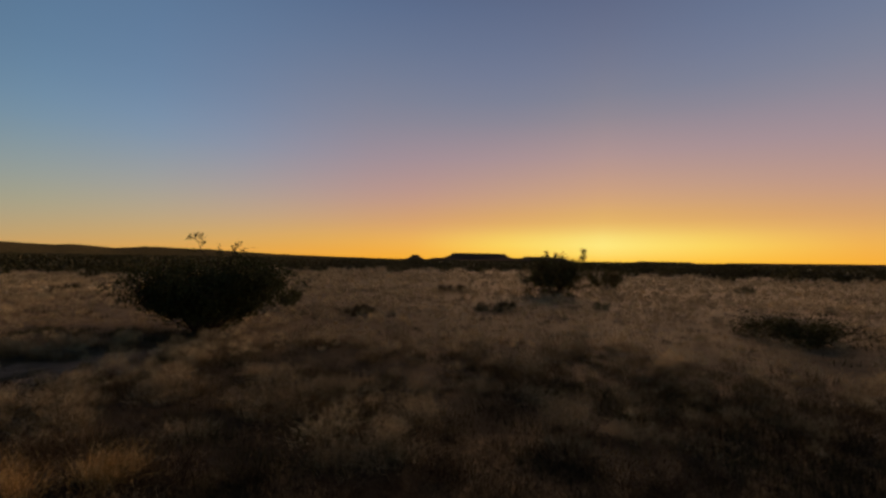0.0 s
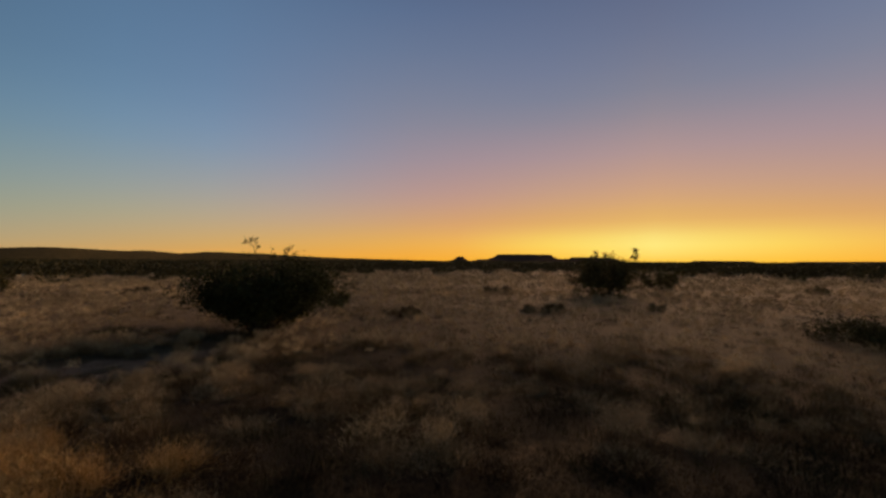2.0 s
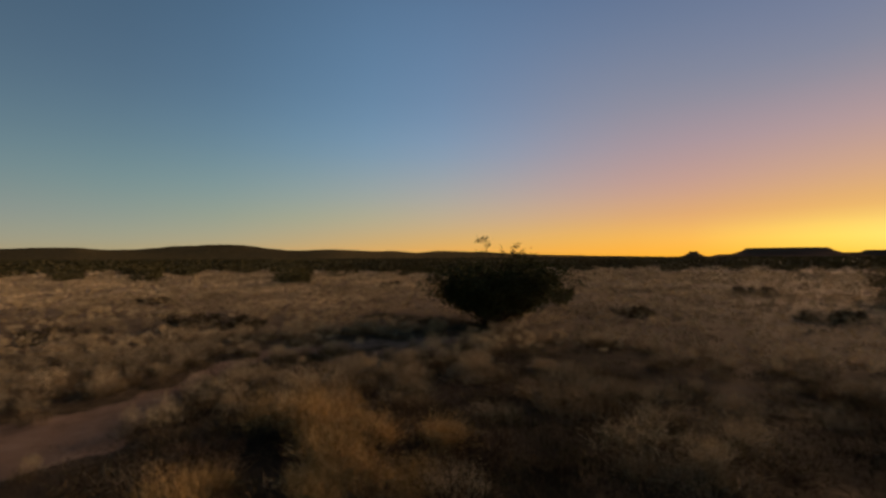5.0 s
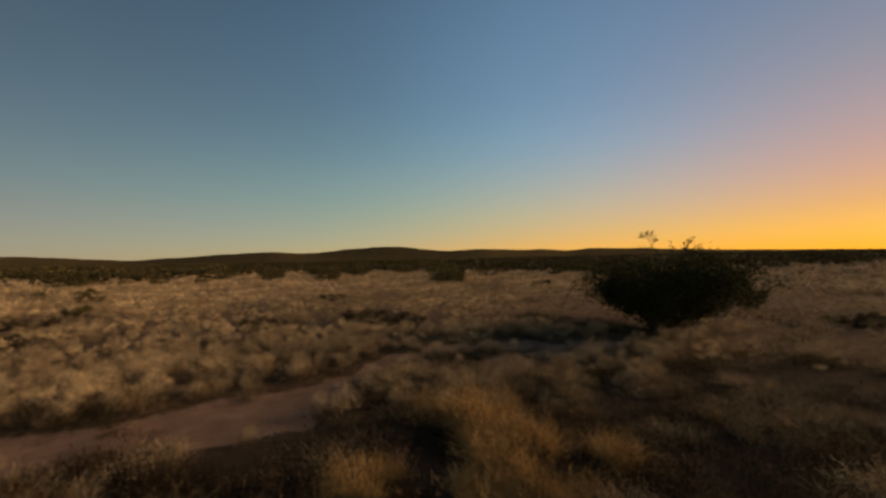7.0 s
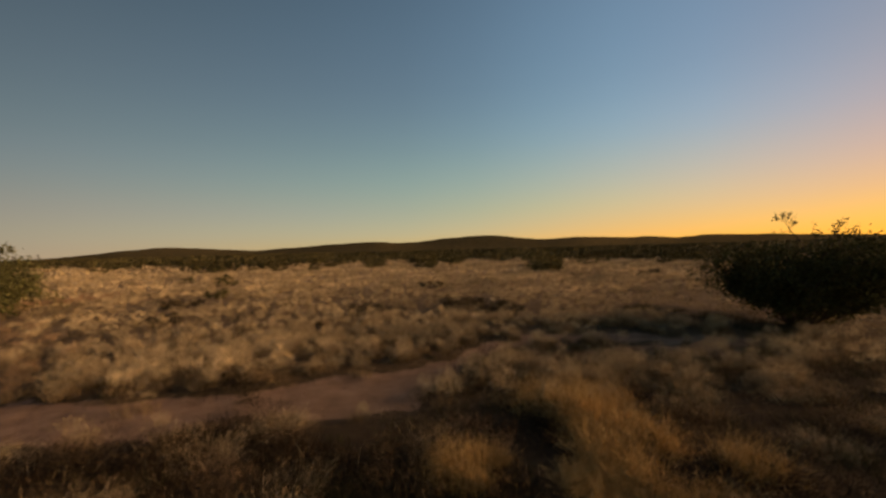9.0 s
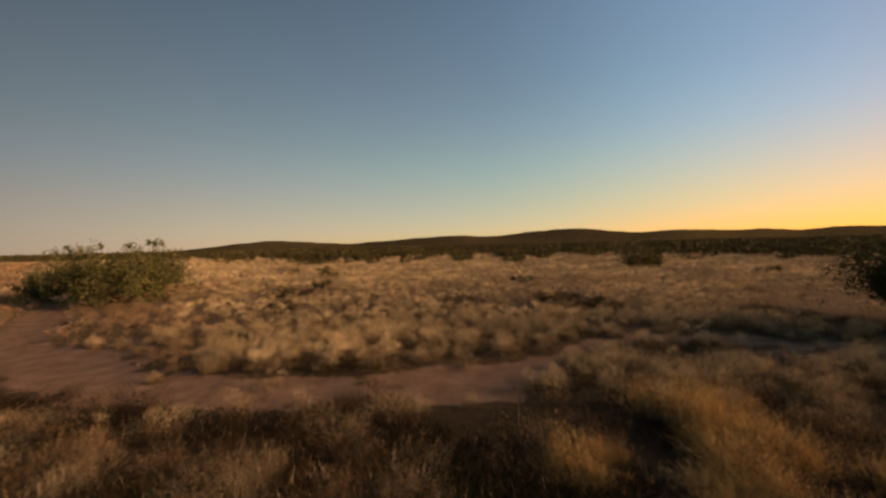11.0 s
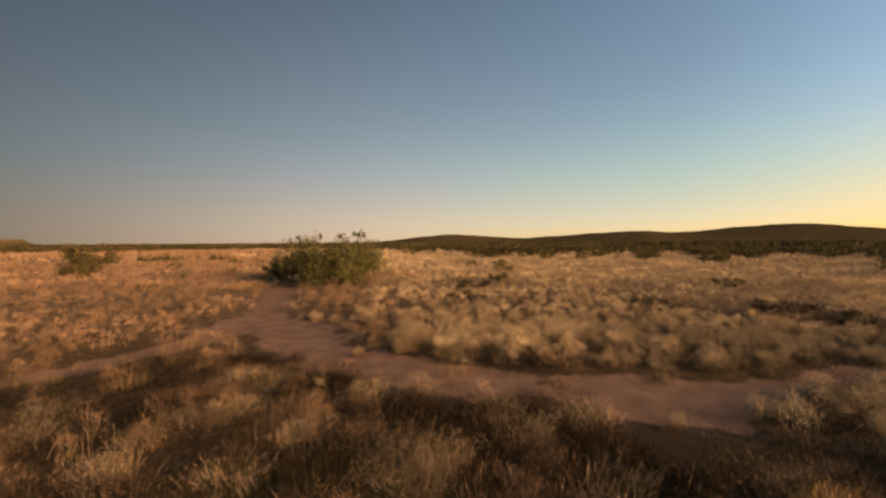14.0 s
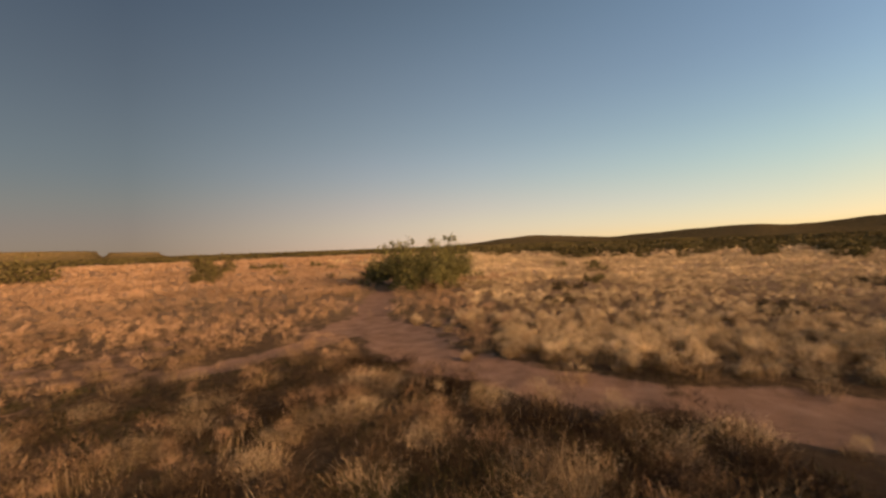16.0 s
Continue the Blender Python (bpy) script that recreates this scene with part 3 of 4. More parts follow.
    stuff("low_herbs", [
        clumps(rng, *h, 110, 0.22, 0.2, 0.006, 0.9, 1),
        clumps(rng, *g, 150, 0.2, 0.2, 0.005, 0.9, 1),
        clumps(rng, *e, 80, 0.24, 0.19, 0.008, 0.9, 1),
        clumps(rng, *k, 130, 0.22, 0.22, 0.006, 0.9, 1),
        clumps(rng, *c, 110, 0.18, 0.17, 0.006, 0.9, 1),
        clumps(rng, *d, 40, 0.3, 0.2, 0.016, 0.8, 1),
    ], HERB, "dark grey-green low herbs among the grass", "herbs")
    # thin upright stalks with seed heads
    x, y = thin(rng, *scatter(rng, 900, 1.9, 5.4, 55, 165), patchy=0.6, scale=0.9, seed=41)
    i = np.repeat(np.arange(len(x)), 3)
    x, y = x[i] + rng.normal(0, 0.05, len(i)), y[i] + rng.normal(0, 0.05, len(i))
    stuff("seed_stalks", [blades(rng, x, y, rng.uniform(0.10, 0.26, len(x)), 0.003, 0.55, 0.01, 0.8, 2)], STRAW, "thin upright pale stalks with seed heads", "grass")


build_grass()


def tuft_mesh(seed, blades_in_it, radius, height, lean, mat):
    """One bunch of grass round the origin: fine wavy blades in many leaning sprays that droop one way, ragged at the top."""
    rg = np.random.default_rng(seed)
    n, sprays = blades_in_it, 14
    which = rg.integers(0, sprays, n)
    sa, sd = rg.uniform(0, 2 * math.pi, sprays), np.sqrt(rg.uniform(0.02, 1.0, sprays)) * radius
    st, sh = rg.uniform(0.05, 0.75, sprays), rg.uniform(0.45, 1.1, sprays) * (1 - 0.35 * sd / radius)
    foot = np.stack([np.cos(sa) * sd, np.sin(sa) * sd, np.full(sprays, -0.03)], -1)[which] + rg.normal(0, 0.28 * radius, (n, 3)) * [1, 1, 0]
    turn = (sa + rg.normal(0, 0.9, sprays))[which] + rg.normal(0, 0.8, n)
    tilt = np.abs(st[which] + rg.normal(0, lean, n))
    h = height * sh[which] * rg.uniform(0.4, 1.1, n)
    out = np.stack([np.cos(turn), np.sin(turn), 0 * turn], -1)
    way = out * np.sin(tilt)[:, None] + np.stack([0 * tilt, 0 * tilt, np.cos(tilt)], -1)
    wave = rg.normal(0, 0.08, (n, 3)) * h[:, None]
    droop = (out + [0.35, 0.1, -0.8]) * (0.3 * h * (tilt + 0.15))[:, None]
    face = rg.uniform(0, 2 * math.pi, n)
    side = np.stack([np.cos(face), np.sin(face), 0 * face], -1) * rg.uniform(0.0007, 0.0016, n)[:, None]
    mid, tip = foot + way * (h * 0.55)[:, None] + droop * 0.25 + wave, foot + way * h[:, None] + droop
    verts = np.stack([foot - side * 0.7, foot + side * 0.7, mid - side, mid + side, tip], 1).reshape(-1, 3)
    k = np.arange(n)[:, None] * 5
    faces = np.concatenate([k + [0, 1, 3], k + [0, 3, 2], k + [2, 3, 4]])
    # fuzzy heads along the upper ends of the blades
    m = rg.integers(0, n, 3 * n)
    p = mid[m] + (tip[m] - mid[m]) * rg.uniform(-0.2, 1.0, (3 * n, 1))
    fuzz = (tip[m] - mid[m]) * 0.25 + rg.normal(0, 0.012, p.shape)
    across = np.cross(fuzz, rg.normal(0, 1, p.shape))
    across *= (0.0012 / (np.linalg.norm(across, axis=1) + 1e-9))[:, None]
    heads = np.stack([p - across, p + across, p + fuzz], 1).reshape(-1, 3)
    return mesh_of("grass_tuft", *join([(verts, faces), (heads, np.arange(9 * n).reshape(-1, 3))]), mat)


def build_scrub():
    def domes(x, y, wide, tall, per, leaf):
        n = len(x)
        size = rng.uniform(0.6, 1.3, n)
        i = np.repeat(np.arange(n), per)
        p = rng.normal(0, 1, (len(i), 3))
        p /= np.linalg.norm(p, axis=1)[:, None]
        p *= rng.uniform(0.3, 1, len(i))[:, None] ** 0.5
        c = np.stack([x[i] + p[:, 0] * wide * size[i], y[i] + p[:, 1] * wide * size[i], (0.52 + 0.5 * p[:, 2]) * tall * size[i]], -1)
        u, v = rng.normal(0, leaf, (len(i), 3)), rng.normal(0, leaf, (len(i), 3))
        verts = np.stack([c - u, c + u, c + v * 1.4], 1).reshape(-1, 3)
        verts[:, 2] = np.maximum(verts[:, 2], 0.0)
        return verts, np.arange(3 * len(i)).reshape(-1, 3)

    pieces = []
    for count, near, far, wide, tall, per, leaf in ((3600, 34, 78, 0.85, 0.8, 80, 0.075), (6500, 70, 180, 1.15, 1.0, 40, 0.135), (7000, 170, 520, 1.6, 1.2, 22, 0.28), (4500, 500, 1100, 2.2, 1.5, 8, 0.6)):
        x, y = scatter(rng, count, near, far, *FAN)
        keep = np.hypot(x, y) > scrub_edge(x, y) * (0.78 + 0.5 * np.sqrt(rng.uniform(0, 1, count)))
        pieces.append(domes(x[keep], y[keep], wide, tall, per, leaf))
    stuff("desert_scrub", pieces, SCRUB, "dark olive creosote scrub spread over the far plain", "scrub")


build_scrub()


# ---- bushes ----
def tube(points, r0, r1, sides=5):
    points = np.asarray(points, float)
    n = len(points)
    way = np.gradient(points, axis=0)
    way /= np.linalg.norm(way, axis=1)[:, None] + 1e-9
    helper = np.where(np.abs(way[:, 2:3]) > 0.9, [[1.0, 0, 0]], [[0, 0, 1.0]])
    u = np.cross(way, helper)
    u /= np.linalg.norm(u, axis=1)[:, None] + 1e-9
    v = np.cross(way, u)
    a = np.linspace(0, 2 * math.pi, sides, endpoint=False)
    r = np.linspace(r0, r1, n)[:, None, None]
    ring = points[:, None] + r * (np.cos(a)[None, :, None] * u[:, None] + np.sin(a)[None, :, None] * v[:, None])
    i, j = np.meshgrid(np.arange(n - 1), np.arange(sides), indexing="ij")
    k = (j + 1) % sides
    quads = np.stack([i * sides + j, i * sides + k, (i + 1) * sides + k, (i + 1) * sides + j], -1).reshape(-1, 4)
    return ring.reshape(-1, 3), np.concatenate([quads[:, [0, 1, 2]], quads[:, [0, 2, 3]]])


def growth(rg, start, way, length, steps, wander, rise):
    """A branch that wanders and turns upwards."""
    pts, p, d = [np.array(start, float)], np.array(start, float), np.array(way, float)
    for _ in range(steps):
        d = d + rg.normal(0, wander, 3) + [0, 0, rise]
        d /= np.linalg.norm(d)
        p = p + d * length / steps
        pts.append(p.copy())
    return np.array(pts)


def bush(name, wide, tall, stems, leaves, leaf, seed, label, spread=1.0, wisps=(), group="", low=0.3, vase=(0.11, 1.02, 0.88), leaf_mat=CREOSOTE, loose=0.05, ragged=0.7, flare=0.24, lean=(0.0, 0.0)):
    """A many-stemmed creosote bush: stems fan out from one foot, leaves in sprays towards the ends."""
    rg = np.random.default_rng(seed)
    root = new(name)
    tips, extra = [], []
    for s in range(stems):
        a = 2 * math.pi * (s + rg.uniform(-0.35, 0.35)) / stems
        out = rg.uniform(0.25, 1.0) ** 0.7 * spread
        way = np.array([math.cos(a) * out * wide / 2, math.sin(a) * out * wide / 2, tall * rg.uniform(0.7, 0.97) * (1.0 - flare * out)])
        length = np.linalg.norm(way)
        way /= length
        foot = [math.cos(a) * 0.10, math.sin(a) * 0.10, -0.05]
        main = growth(rg, foot, way, length, 9, 0.10, 0.02)
        pieces = [tube(main, 0.022 * tall / 2, 0.006, 5)]
        for b in range(7):
            k = rg.integers(3, 9)
            d = main[k] - main[k - 1]
            d = d / np.linalg.norm(d) + rg.normal(0, 0.55, 3)
            twig = growth(rg, main[k], d / np.linalg.norm(d), rg.uniform(0.22, 0.42) * length, 5, 0.22, 0.04)
            pieces.append(tube(twig, 0.007, 0.003, 3))
            tips.append(twig[1:])
            for c in range(2):
                q = rg.integers(2, 6)
                d = twig[q] - twig[q - 1]
                d = d / np.linalg.norm(d) + rg.normal(0, 0.6, 3)
                fine = growth(rg, twig[q], d / np.linalg.norm(d), rg.uniform(0.10, 0.2) * length, 4, 0.25, 0.03)
                pieces.append(tube(fine, 0.003, 0.0015, 3))
                tips.append(fine)
        tips.append(main[6:])
        stem, faces = join(pieces)
        high = stem[:, 2] - 0.96 * tall
        stem[:, 2] -= np.where(high > 0, 0.8 * high, 0.0)  # cropped level with the leaves
        if vase:
            reach = np.minimum(1.06, vase[0] + vase[1] * np.clip(stem[:, 2] / tall, 0, 1) ** vase[2]) * wide / 2
            stem[:, :2] *= np.minimum(1, reach / (np.hypot(stem[:, 0], stem[:, 1]) + 1e-6))[:, None]
        stem[:, :2] += stem[:, 2:3] / tall * lean
        part("stem", mesh_of("stem", stem, faces, BARK), root)
    for wx, wy, rise in wisps:
        # a crooked twig that stands out over the crown, a few small leaf sprays on it
        start = np.array([wx, wy, tall * 0.88])
        wisp = growth(rg, start, (rg.normal(0, 0.2), rg.normal(0, 0.2), 1), rise + 0.14 * tall, 9, 0.2, 0.1)
        pieces = [tube(wisp, 0.011, 0.004, 4)]
        for b in range(6):
            k = rg.integers(5, 10)
            d = rg.normal(0, 1, 3) * [1, 1, 0.4] + [0, 0, 0.35]
            fine = growth(rg, wisp[k], d / np.linalg.norm(d), rg.uniform(0.3, 0.7) * rise, 5, 0.45, 0.05)
            pieces.append(tube(fine, 0.005, 0.003, 3))
            extra.append(fine[2:])
        twig, faces = join(pieces)
        twig[:, :2] += twig[:, 2:3] / tall * lean
        part("bare_twig", mesh_of("bare_twig", twig, faces, BARK), root, "crooked grey twig with few leaves")
    pts = np.concatenate(tips)
    pts = pts[pts[:, 2] > low * tall * rg.uniform(0.5, 1.2, len(pts))]
    # a flat-topped vase: narrow at the foot, widest high up
    up, off = pts[:, 2] / tall, np.hypot(pts[:, 0], pts[:, 1]) / (wide / 2)
    turn = np.arctan2(pts[:, 1], pts[:, 0])
    lumpy = 1 + ragged * fbm(np.cos(turn) * 2.2 + 9 + seed, np.sin(turn) * 2.2 + 9 + 2.2 * up, 3, seed)
    up, off = up / lumpy, off / lumpy
    if vase:
        inside = (off < np.minimum(1.06, vase[0] + vase[1] * np.clip(up, 0, 1) ** vase[2]) * rg.uniform(0.85, 1.1, len(pts))) & (up < rg.uniform(1.0, 1.14, len(pts)) - 0.15 * off**2)
    else:
        inside = (off**2 + np.clip(up, 0, 2) ** 2.2 < rg.uniform(0.8, 1.15, len(pts)))
    pts = pts[inside]
    c = pts[rg.integers(0, len(pts), leaves)] + rg.normal(0, loose, (leaves, 3))
    if extra:
        few = np.concatenate(extra)
        c = np.concatenate([c, few[rg.integers(0, len(few), 60 * len(wisps))] + rg.normal(0, 0.035, (60 * len(wisps), 3))])
        leaves = len(c)
    c[:, :2] += c[:, 2:3] / tall * lean
    u = rg.normal(0, 1, (leaves, 3))
    u /= np.linalg.norm(u, axis=1)[:, None]
    v = np.cross(u, rg.normal(0, 1, (leaves, 3)))
    v /= np.linalg.norm(v, axis=1)[:, None]
    size = leaf * rg.uniform(0.5, 1.3, (leaves, 1))
    verts = np.stack([c - u * size, c + v * size * 0.45, c + u * size, c - v * size * 0.45], 1).reshape(-1, 3)
    k = np.arange(leaves)[:, None] * 4
    part("foliage", mesh_of("foliage", verts, np.concatenate([k + [0, 1, 2], k + [0, 2, 3]]), leaf_mat), root)
    return tagged(root, label, "bush", group)


def put(ob, x, y, turn=0.0, scale=1.0):
    z = float(ground_z(np.array([x]), np.array([y]))[0]) - 0.02
    ob.matrix_basis = pose(x, y, z, 0, 0, turn) @ Matrix.Diagonal((scale, scale, scale, 1))
    return ob


put(bush("mesquite_bush", 3.95, 1.48, 46, 54000, 0.032, 1, "large bush spreading in a vase shape, backlit shade in its leaf colour", spread=0.94, wisps=((-0.12, -0.06, 0.78), (-0.02, 0.0, 0.3), (0.12, 0.06, 0.36), (0.24, 0.13, 0.32), (1.5, 0.8, 0.12), (-0.9, -0.5, 0.15)), low=0.0, leaf_mat=SHADED_LEAVES, loose=0.075, vase=(0.07, 1.4, 1.05), ragged=0.5, flare=0.2, lean=(0.24, 0.13)), -5.05, 9.3)
put(bush("mesquite_bush", 3.7, 1.72, 28, 13500, 0.050, 2, "dark bush with open stems against the sunset", leaf_mat=OLIVE, low=0.02, loose=0.08, vase=(0.72, 0.34, 1.0), wisps=((-0.5, 0, 0.25), (0.1, 0, 0.22), (1.4, 0, 0.4), (1.6, 0.2, 0.35), (1.2, -0.2, 0.25)), ragged=0.7, flare=0.12), 5.15, 20.3)
put(bush("mesquite_bush", 2.1, 1.35, 12, 3600, 0.050, 3, "small dark bush beside a taller one", leaf_mat=OLIVE, low=0.03, loose=0.07, vase=(0.75, 0.3, 1.0), wisps=((0.2, 0, 0.2),), ragged=0.7), 9.0, 24.2)
put(bush("creosote_bush", 4.95, 1.85, 32, 26000, 0.045, 4, "full green creosote bush beside the bare track", wisps=((0.3, 0.95, 0.24), (0.1, 1.25, 0.16), (-0.2, 0.7, 0.18), (0.2, 0.2, 0.08), (0.2, -0.5, 0.12), (-0.1, -1.5, 0.14)), low=0.05, vase=None, loose=0.10, ragged=1.0), -17.2, -7.25)
put(bush("creosote_bush", 2.6, 1.15, 14, 8000, 0.045, 5, "low green creosote bush next to a larger one", low=0.02, vase=None, ragged=1.0), -18.0, -9.5)
put(bush("creosote_bush", 3.2, 0.5, 16, 7000, 0.03, 6, "low dark green bush among dry grass", low=0.0, vase=None, leaf_mat=SHADED_LEAVES, loose=0.09), 7.6, 9.4)

small = bush("shrub", 1.9, 0.82, 8, 1700, 0.06, 7, "small dark olive shrub standing in dry grass", group="shrubs on the plain", low=0.05, vase=None, leaf_mat=OLIVE, loose=0.11)
put(small, 21.9, 50.5)
SHRUBS = (
    (26.8, 52.5, 1.3), (35.5, 45.6, 1.4), (41.5, 47.6, 1.3), (16.7, 24.2, 0.55), (5.4, 14.9, 0.35),
    (-47.8, -4.4, 0.9), (-42.6, 0.8, 0.6), (-39.7, 2.7, 0.75), (-39.1, 5.6, 0.7), (-25.5, -0.8, 0.6), (-41.7, 11.9, 0.95),
    (-33, 13.4, 1.1), (-22.3, 17.0, 1.25), (-24, 18.5, 1.0), (-39, 10.6, 0.8),
    (-19.1, -37.6, 2.3), (-27.1, -29.4, 1.9), (-18.6, -20.9, 0.8), (-32.4, -28.1, 0.9), (-18.5, -0.9, 0.5), (-30, -3, 0.5), (-45, 8, 0.9), (-50, -12, 1.0),
    (-60.5, -5.8, 1.5), (-50.2, 2.9, 1.2), (-52.9, 7.7, 1.5), (-44.3, 18, 1.5), (-28.1, 21.4, 1.3), (-30, -1.1, 0.6),
)
SOUTHERN = ((-21.3, -23.6, 1.0), (-24.8, -20.9, 0.55), (-32.0, -29.6, 0.8), (-36.5, -26.5, 0.8), (-31.2, -21.2, 0.6), (-19.0, -15.3, 0.35), (-22.8, -15.7, 0.35))
for i, (x, y, s) in enumerate(SHRUBS + SOUTHERN):
    put(copy_thing(small, Matrix()), x, y, 47.0 * i, s)


low = bush("low_shrub", 1.6, 0.22, 8, 3000, 0.028, 8, "dark low twiggy shrub flat among pale grass", group="low shrubs on the plain", low=0.0, vase=None, leaf_mat=TWIGGY)
put(low, -11.3, 3.0, 10.0)
LOW = ((-10.35, 5.35, 1.25), (-16.1, -1.75, 1.0), (-17.2, 7.1, 1.0), (-16.2, 18.7, 1.1), (-12.6, -1.7, 0.85), (-8.15, 1.1, 0.5), (0.46, 22.7, 1.4), (1.75, 14.1, 1.0), (-2.46, 12.9, 0.9), (-9.6, 5.9, 0.8))
for i, (x, y, s) in enumerate(LOW):
    put(copy_thing(low, Matrix()), x, y, 71.0 * i, s)
put(bush("shrub", 1.2, 0.62, 8, 1900, 0.04, 9, "small rounded dark shrub behind a large bush", low=0.05, vase=None, leaf_mat=OLIVE), -5.0, 13.9)


# ---- bunches of grass close to the camera ----
TUFTS = [tuft_mesh(50 + k, 1300 if m is GOLD else 650, 0.22, 0.36, 0.24, m) for k, m in enumerate((PALE, GOLD, PALE, SHADED_THATCH, GOLD, SHADED_THATCH, RUSSET))]


def grass_tuft(x, y, wide, tall, kind, label):
    ob = new("grass_tuft", TUFTS[kind])
    z = float(ground_z(np.array([x]), np.array([y]))[0] - 0.05 * bareness(np.array([x]), np.array([y]))[0])
    ob.matrix_world = pose(x, y, z, 0, 0, random.uniform(0, 360)) @ Matrix.Diagonal((wide / 0.5, wide / 0.5, tall / 0.36, 1))
    return tagged(ob, label, "grass tuft", "bunches of grass near the camera")


for x, y, wide, tall, kind in (
    (-3.65, 2.62, 0.55, 0.47, 1), (-3.2, 2.68, 0.55, 0.46, 4), (-2.8, 2.35, 0.5, 0.48, 1), (-3.6, 2.85, 0.55, 0.42, 1), (-3.12, 1.34, 0.36, 0.48, 4), (-2.95, 2.85, 0.6, 0.42, 1), (-2.55, 2.08, 0.5, 0.38, 4), (-2.5, 2.3, 0.5, 0.38, 1),
    (-3.8, 3.05, 0.6, 0.46, 4), (-3.25, 2.75, 0.5, 0.48, 4), (-3.45, 2.6, 0.45, 0.46, 1), (-3.9, 3.35, 0.5, 0.34, 1), (-3.3, 1.5, 0.3, 0.30, 1), (-3.3, 1.22, 0.3, 0.26, 1),
    (-0.42, 3.68, 0.55, 0.34, 0), (-0.8, 3.5, 0.45, 0.3, 2), (-1.76, 4.56, 0.65, 0.34, 0), (1.1, 3.74, 0.5, 0.26, 2), (-2.35, 3.07, 0.5, 0.35, 1),
    (-5.0, 3.5, 0.6, 0.26, 2), (-5.4, 3.2, 0.5, 0.24, 0), (-4.6, 3.45, 0.6, 0.3, 0), (-5.0, 4.0, 0.6, 0.26, 2), (-5.7, 3.7, 0.5, 0.22, 0), (-4.3, 3.2, 0.55, 0.32, 2), (-5.2, 2.8, 0.45, 0.22, 2),
    (-2.72, 2.02, 0.36, 0.24, 1), (-2.3, 2.5, 0.5, 0.3, 4), (-2.15, 2.25, 0.4, 0.26, 1), (-3.3, 1.62, 0.28, 0.3, 4),
    (-3.95, 2.7, 0.6, 0.46, 4), (-4.45, 4.32, 0.8, 0.38, 2), (-4.9, 4.6, 0.7, 0.36, 0), (-5.23, -3.4, 0.45, 0.3, 2), (-3.6, -0.85, 0.3, 0.32, 0), (-3.25, -3.16, 0.4, 0.3, 2),
):
    grass_tuft(x, y, wide, tall, kind, "golden bunch of tall dry grass" if kind in (1, 4) else "rounded bunch of pale dry grass")

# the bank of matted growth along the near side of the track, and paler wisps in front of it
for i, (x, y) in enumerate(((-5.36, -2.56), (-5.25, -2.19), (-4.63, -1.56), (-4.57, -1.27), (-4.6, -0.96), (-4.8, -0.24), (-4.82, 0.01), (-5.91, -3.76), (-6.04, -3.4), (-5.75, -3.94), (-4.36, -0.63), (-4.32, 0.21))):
    grass_tuft(x, y, 0.62, 0.27 + 0.02 * (i % 4), (3, 5)[i % 2], "dark brown matted bunch of old grass, darkened for shade")
for i, (x, y) in enumerate(((-4.82, -3.54), (-4.04, -1.53), (-3.8, -0.86), (-4.03, -0.16), (-5.25, -3.16), (-4.98, -3.36), (-4.45, -2.23), (-3.71, -1.18), (-5.5, -3.5), (-3.3, -2.2), (-3.5, -0.45), (-3.3, -0.05), (-3.4, -1.0), (-3.0, -0.5), (-3.6, 0.3), (-3.1, -1.5), (-3.55, 1.7), (-3.62, 1.4), (-3.45, 1.05), (-1.85, 2.55), (-2.05, 2.0), (-3.8, 1.75))):
    grass_tuft(x, y, 0.45, 0.26 + 0.03 * (i % 3), (6, 6, 2, 6, 0)[i % 5], "upright wispy bunch of pale dry grass")

count = 0
while count < 150:
    far, head = random.uniform(2.0, 6.8), radians(random.uniform(*FAN))
    x, y = -far * math.sin(head), far * math.cos(head)
    if bareness(np.array([x]), np.array([y]))[0] > 0.1 or math.hypot(x + 0.35, y + 0.3) < 1.9 or math.hypot(x + 3.2, y - 2.0) < 0.4:
        continue
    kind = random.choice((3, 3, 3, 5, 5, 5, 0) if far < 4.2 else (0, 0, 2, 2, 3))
    grass_tuft(x, y, random.uniform(0.35, 0.6), random.uniform(0.16, 0.30), kind, "dark brown matted bunch of old grass, darkened for shade" if kind in (3, 5) else "small bunch of pale dry grass")
    count += 1


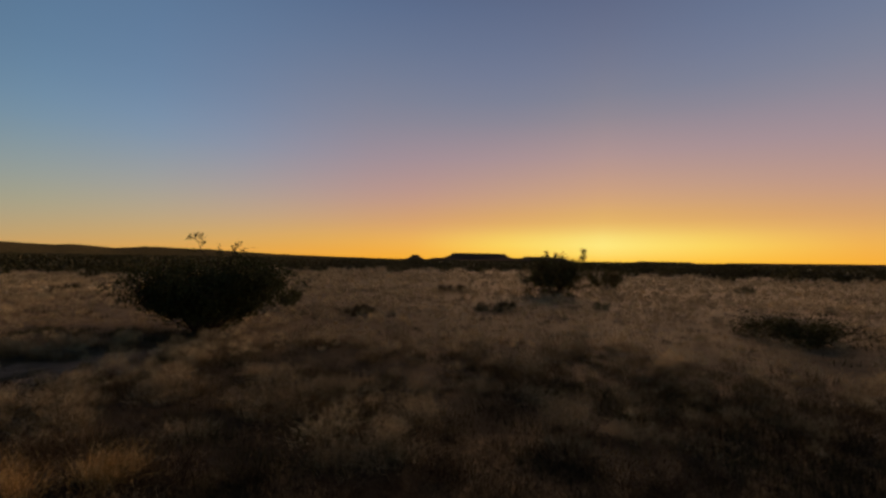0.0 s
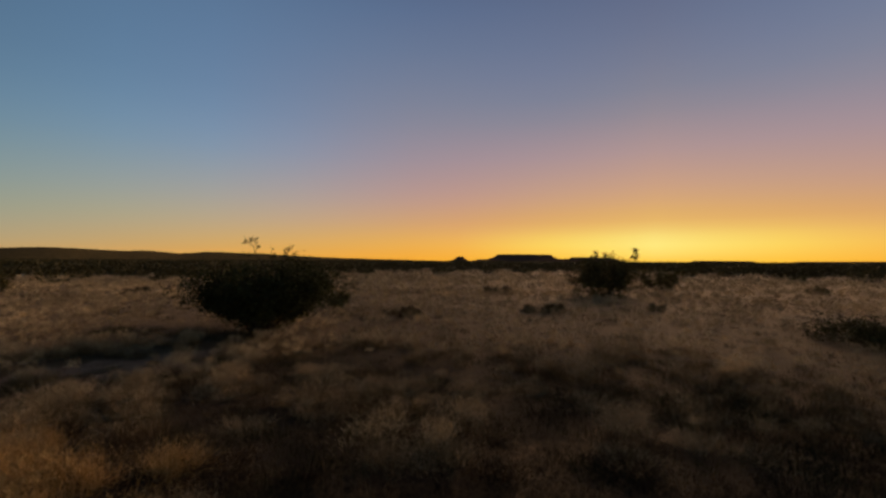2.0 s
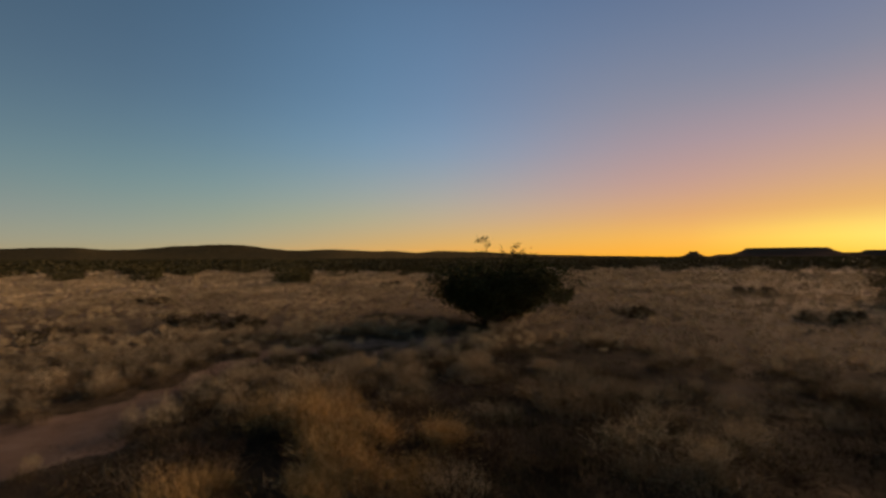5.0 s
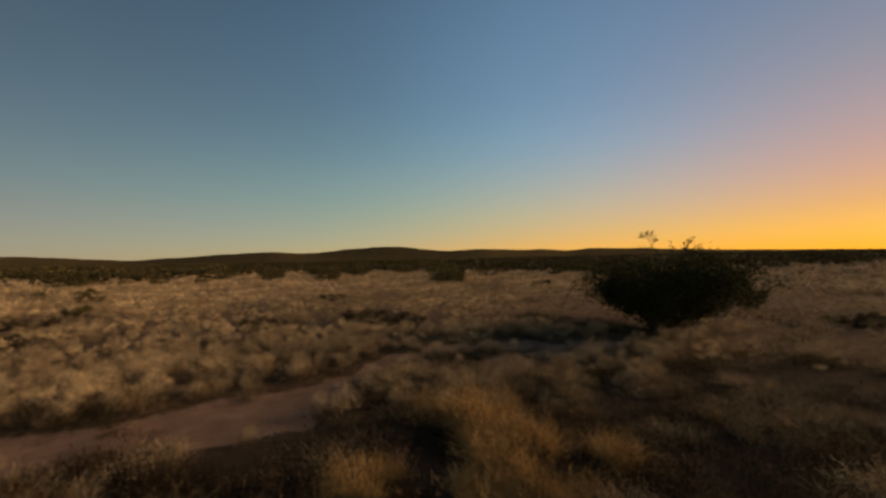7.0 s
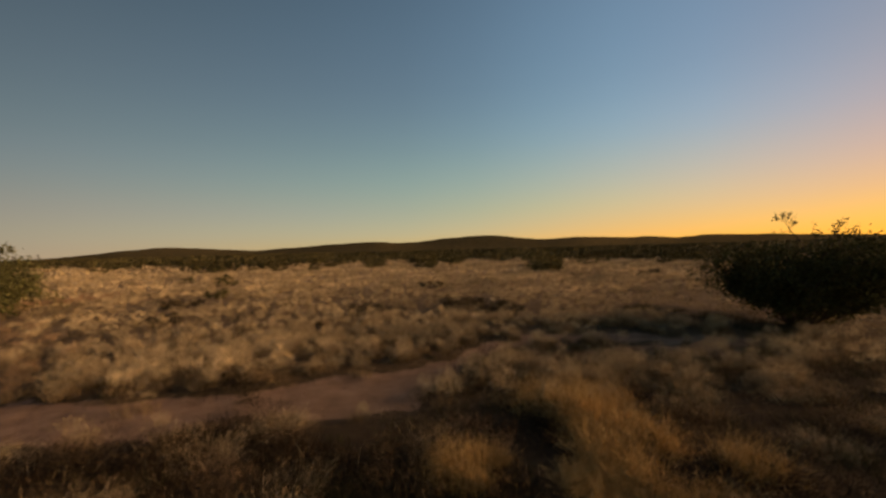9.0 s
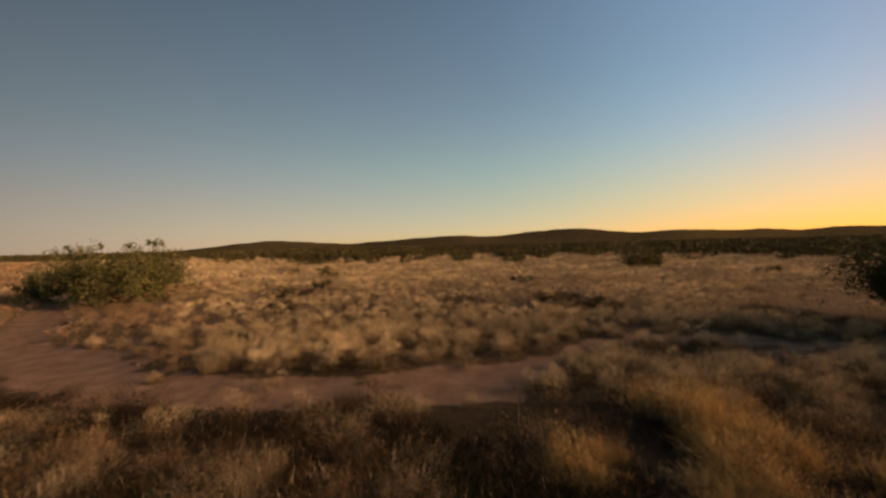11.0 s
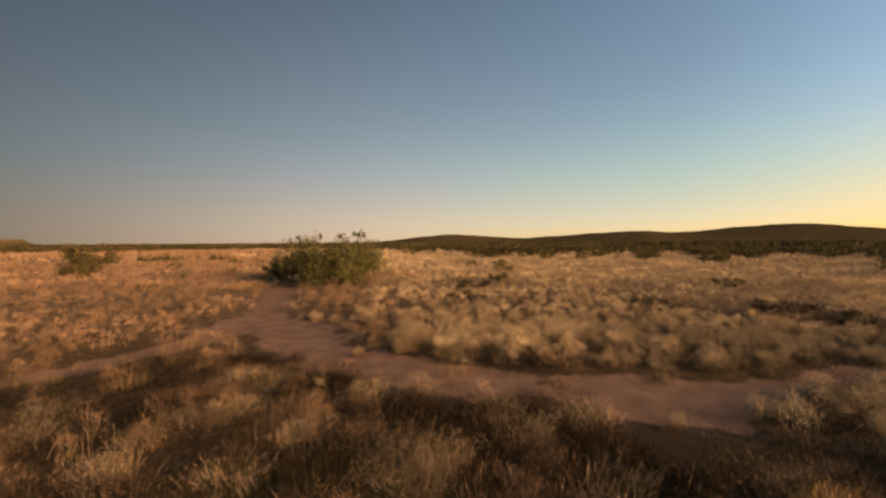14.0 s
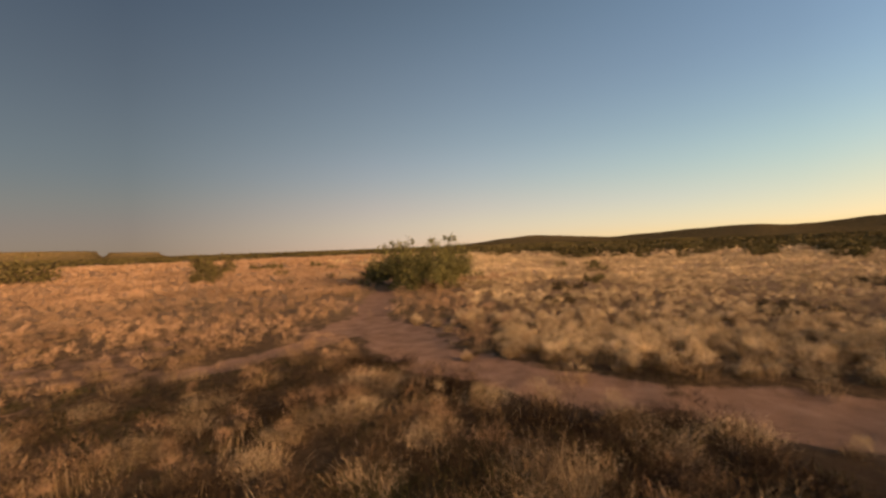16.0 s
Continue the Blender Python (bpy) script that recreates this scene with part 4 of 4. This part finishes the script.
# ---- single pale bunches beyond the worn track ----
def pale_clump(seed):
    """One low rounded bunch round the origin: dull blades below, darkened for shade, a few lobes of fuzzy seed heads on
    top.
    """
    rg = np.random.default_rng(seed)
    n, lobes = 300, 7
    a, d = rg.uniform(0, 2 * math.pi, n), np.sqrt(rg.uniform(0, 1, n)) * 0.13
    foot = np.stack([np.cos(a) * d, np.sin(a) * d, np.full(n, -0.03)], -1)
    tip = foot * [1.7, 1.7, 0] + np.stack([rg.normal(0, 0.03, n), rg.normal(0, 0.03, n), rg.uniform(0.08, 0.2, n)], -1)
    side = rg.normal(0, 0.0018, (n, 3)) * [1, 1, 0]
    la, ld = rg.uniform(0, 2 * math.pi, lobes), rg.uniform(0.01, 0.14, lobes)
    mid = np.stack([np.cos(la) * ld, np.sin(la) * ld, rg.uniform(0.05, 0.19, lobes)], -1)
    k = rg.integers(0, lobes, 700)
    out = rg.normal(0, 1, (700, 3))
    out /= np.linalg.norm(out, axis=1)[:, None]
    p = mid[k] + out * (rg.uniform(0.03, 0.06, lobes)[k] * rg.uniform(0.4, 1.05, 700))[:, None] + rg.normal(0, 0.026, (700, 3))
    p[:, 2] = np.maximum(p[:, 2], 0.02)
    way = out * 0.6 + rg.normal(0, 0.5, p.shape) + [0, 0, 0.35]
    across = np.cross(way, rg.normal(0, 1, p.shape))
    across *= (0.0022 / (np.linalg.norm(across, axis=1) + 1e-9))[:, None]
    heads = np.stack([p - across, p + across, p + way * rg.uniform(0.02, 0.055, (700, 1))], 1).reshape(-1, 3)
    blade = np.stack([foot - side, foot + side, tip], 1).reshape(-1, 3)
    me = mesh_of("grass_clump", np.concatenate([heads, blade]), np.arange(2100 + 3 * n).reshape(-1, 3), PALE)
    me.materials.append(SHADED_BLADES)
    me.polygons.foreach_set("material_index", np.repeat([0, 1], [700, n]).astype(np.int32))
    return tagged(new("grass_clump", me), "low pale bunch of dry grass with fuzzy seed heads", "grass clump", "pale bunches beyond the track")


CLUMPS = [pale_clump(80 + k) for k in range(5)]
count = 0
while count < 290:
    far, head = random.uniform(5.6, 10.5), radians(random.uniform(28, 122))
    x, y = -far * math.sin(head), far * math.cos(head)
    at = np.array([x]), np.array([y])
    if bareness(*at, 1.1, False)[0] > random.uniform(0.05, 0.9) or shaded_gap(*at)[0] > 0.6:
        continue
    if trodden(*at)[0] > 0.3 or (x > -6.3 and y < 2.0) or (x > -8.4 and y < -2.6):
        continue
    size = random.uniform(0.55, 1.2) * (1 - 0.35 * bareness(*at, 1.7, False)[0])
    ob = put(CLUMPS[count], x, y, random.uniform(0, 360), size) if count < len(CLUMPS) else put(copy_thing(CLUMPS[count % len(CLUMPS)], Matrix()), x, y, random.uniform(0, 360), size)
    count += 1
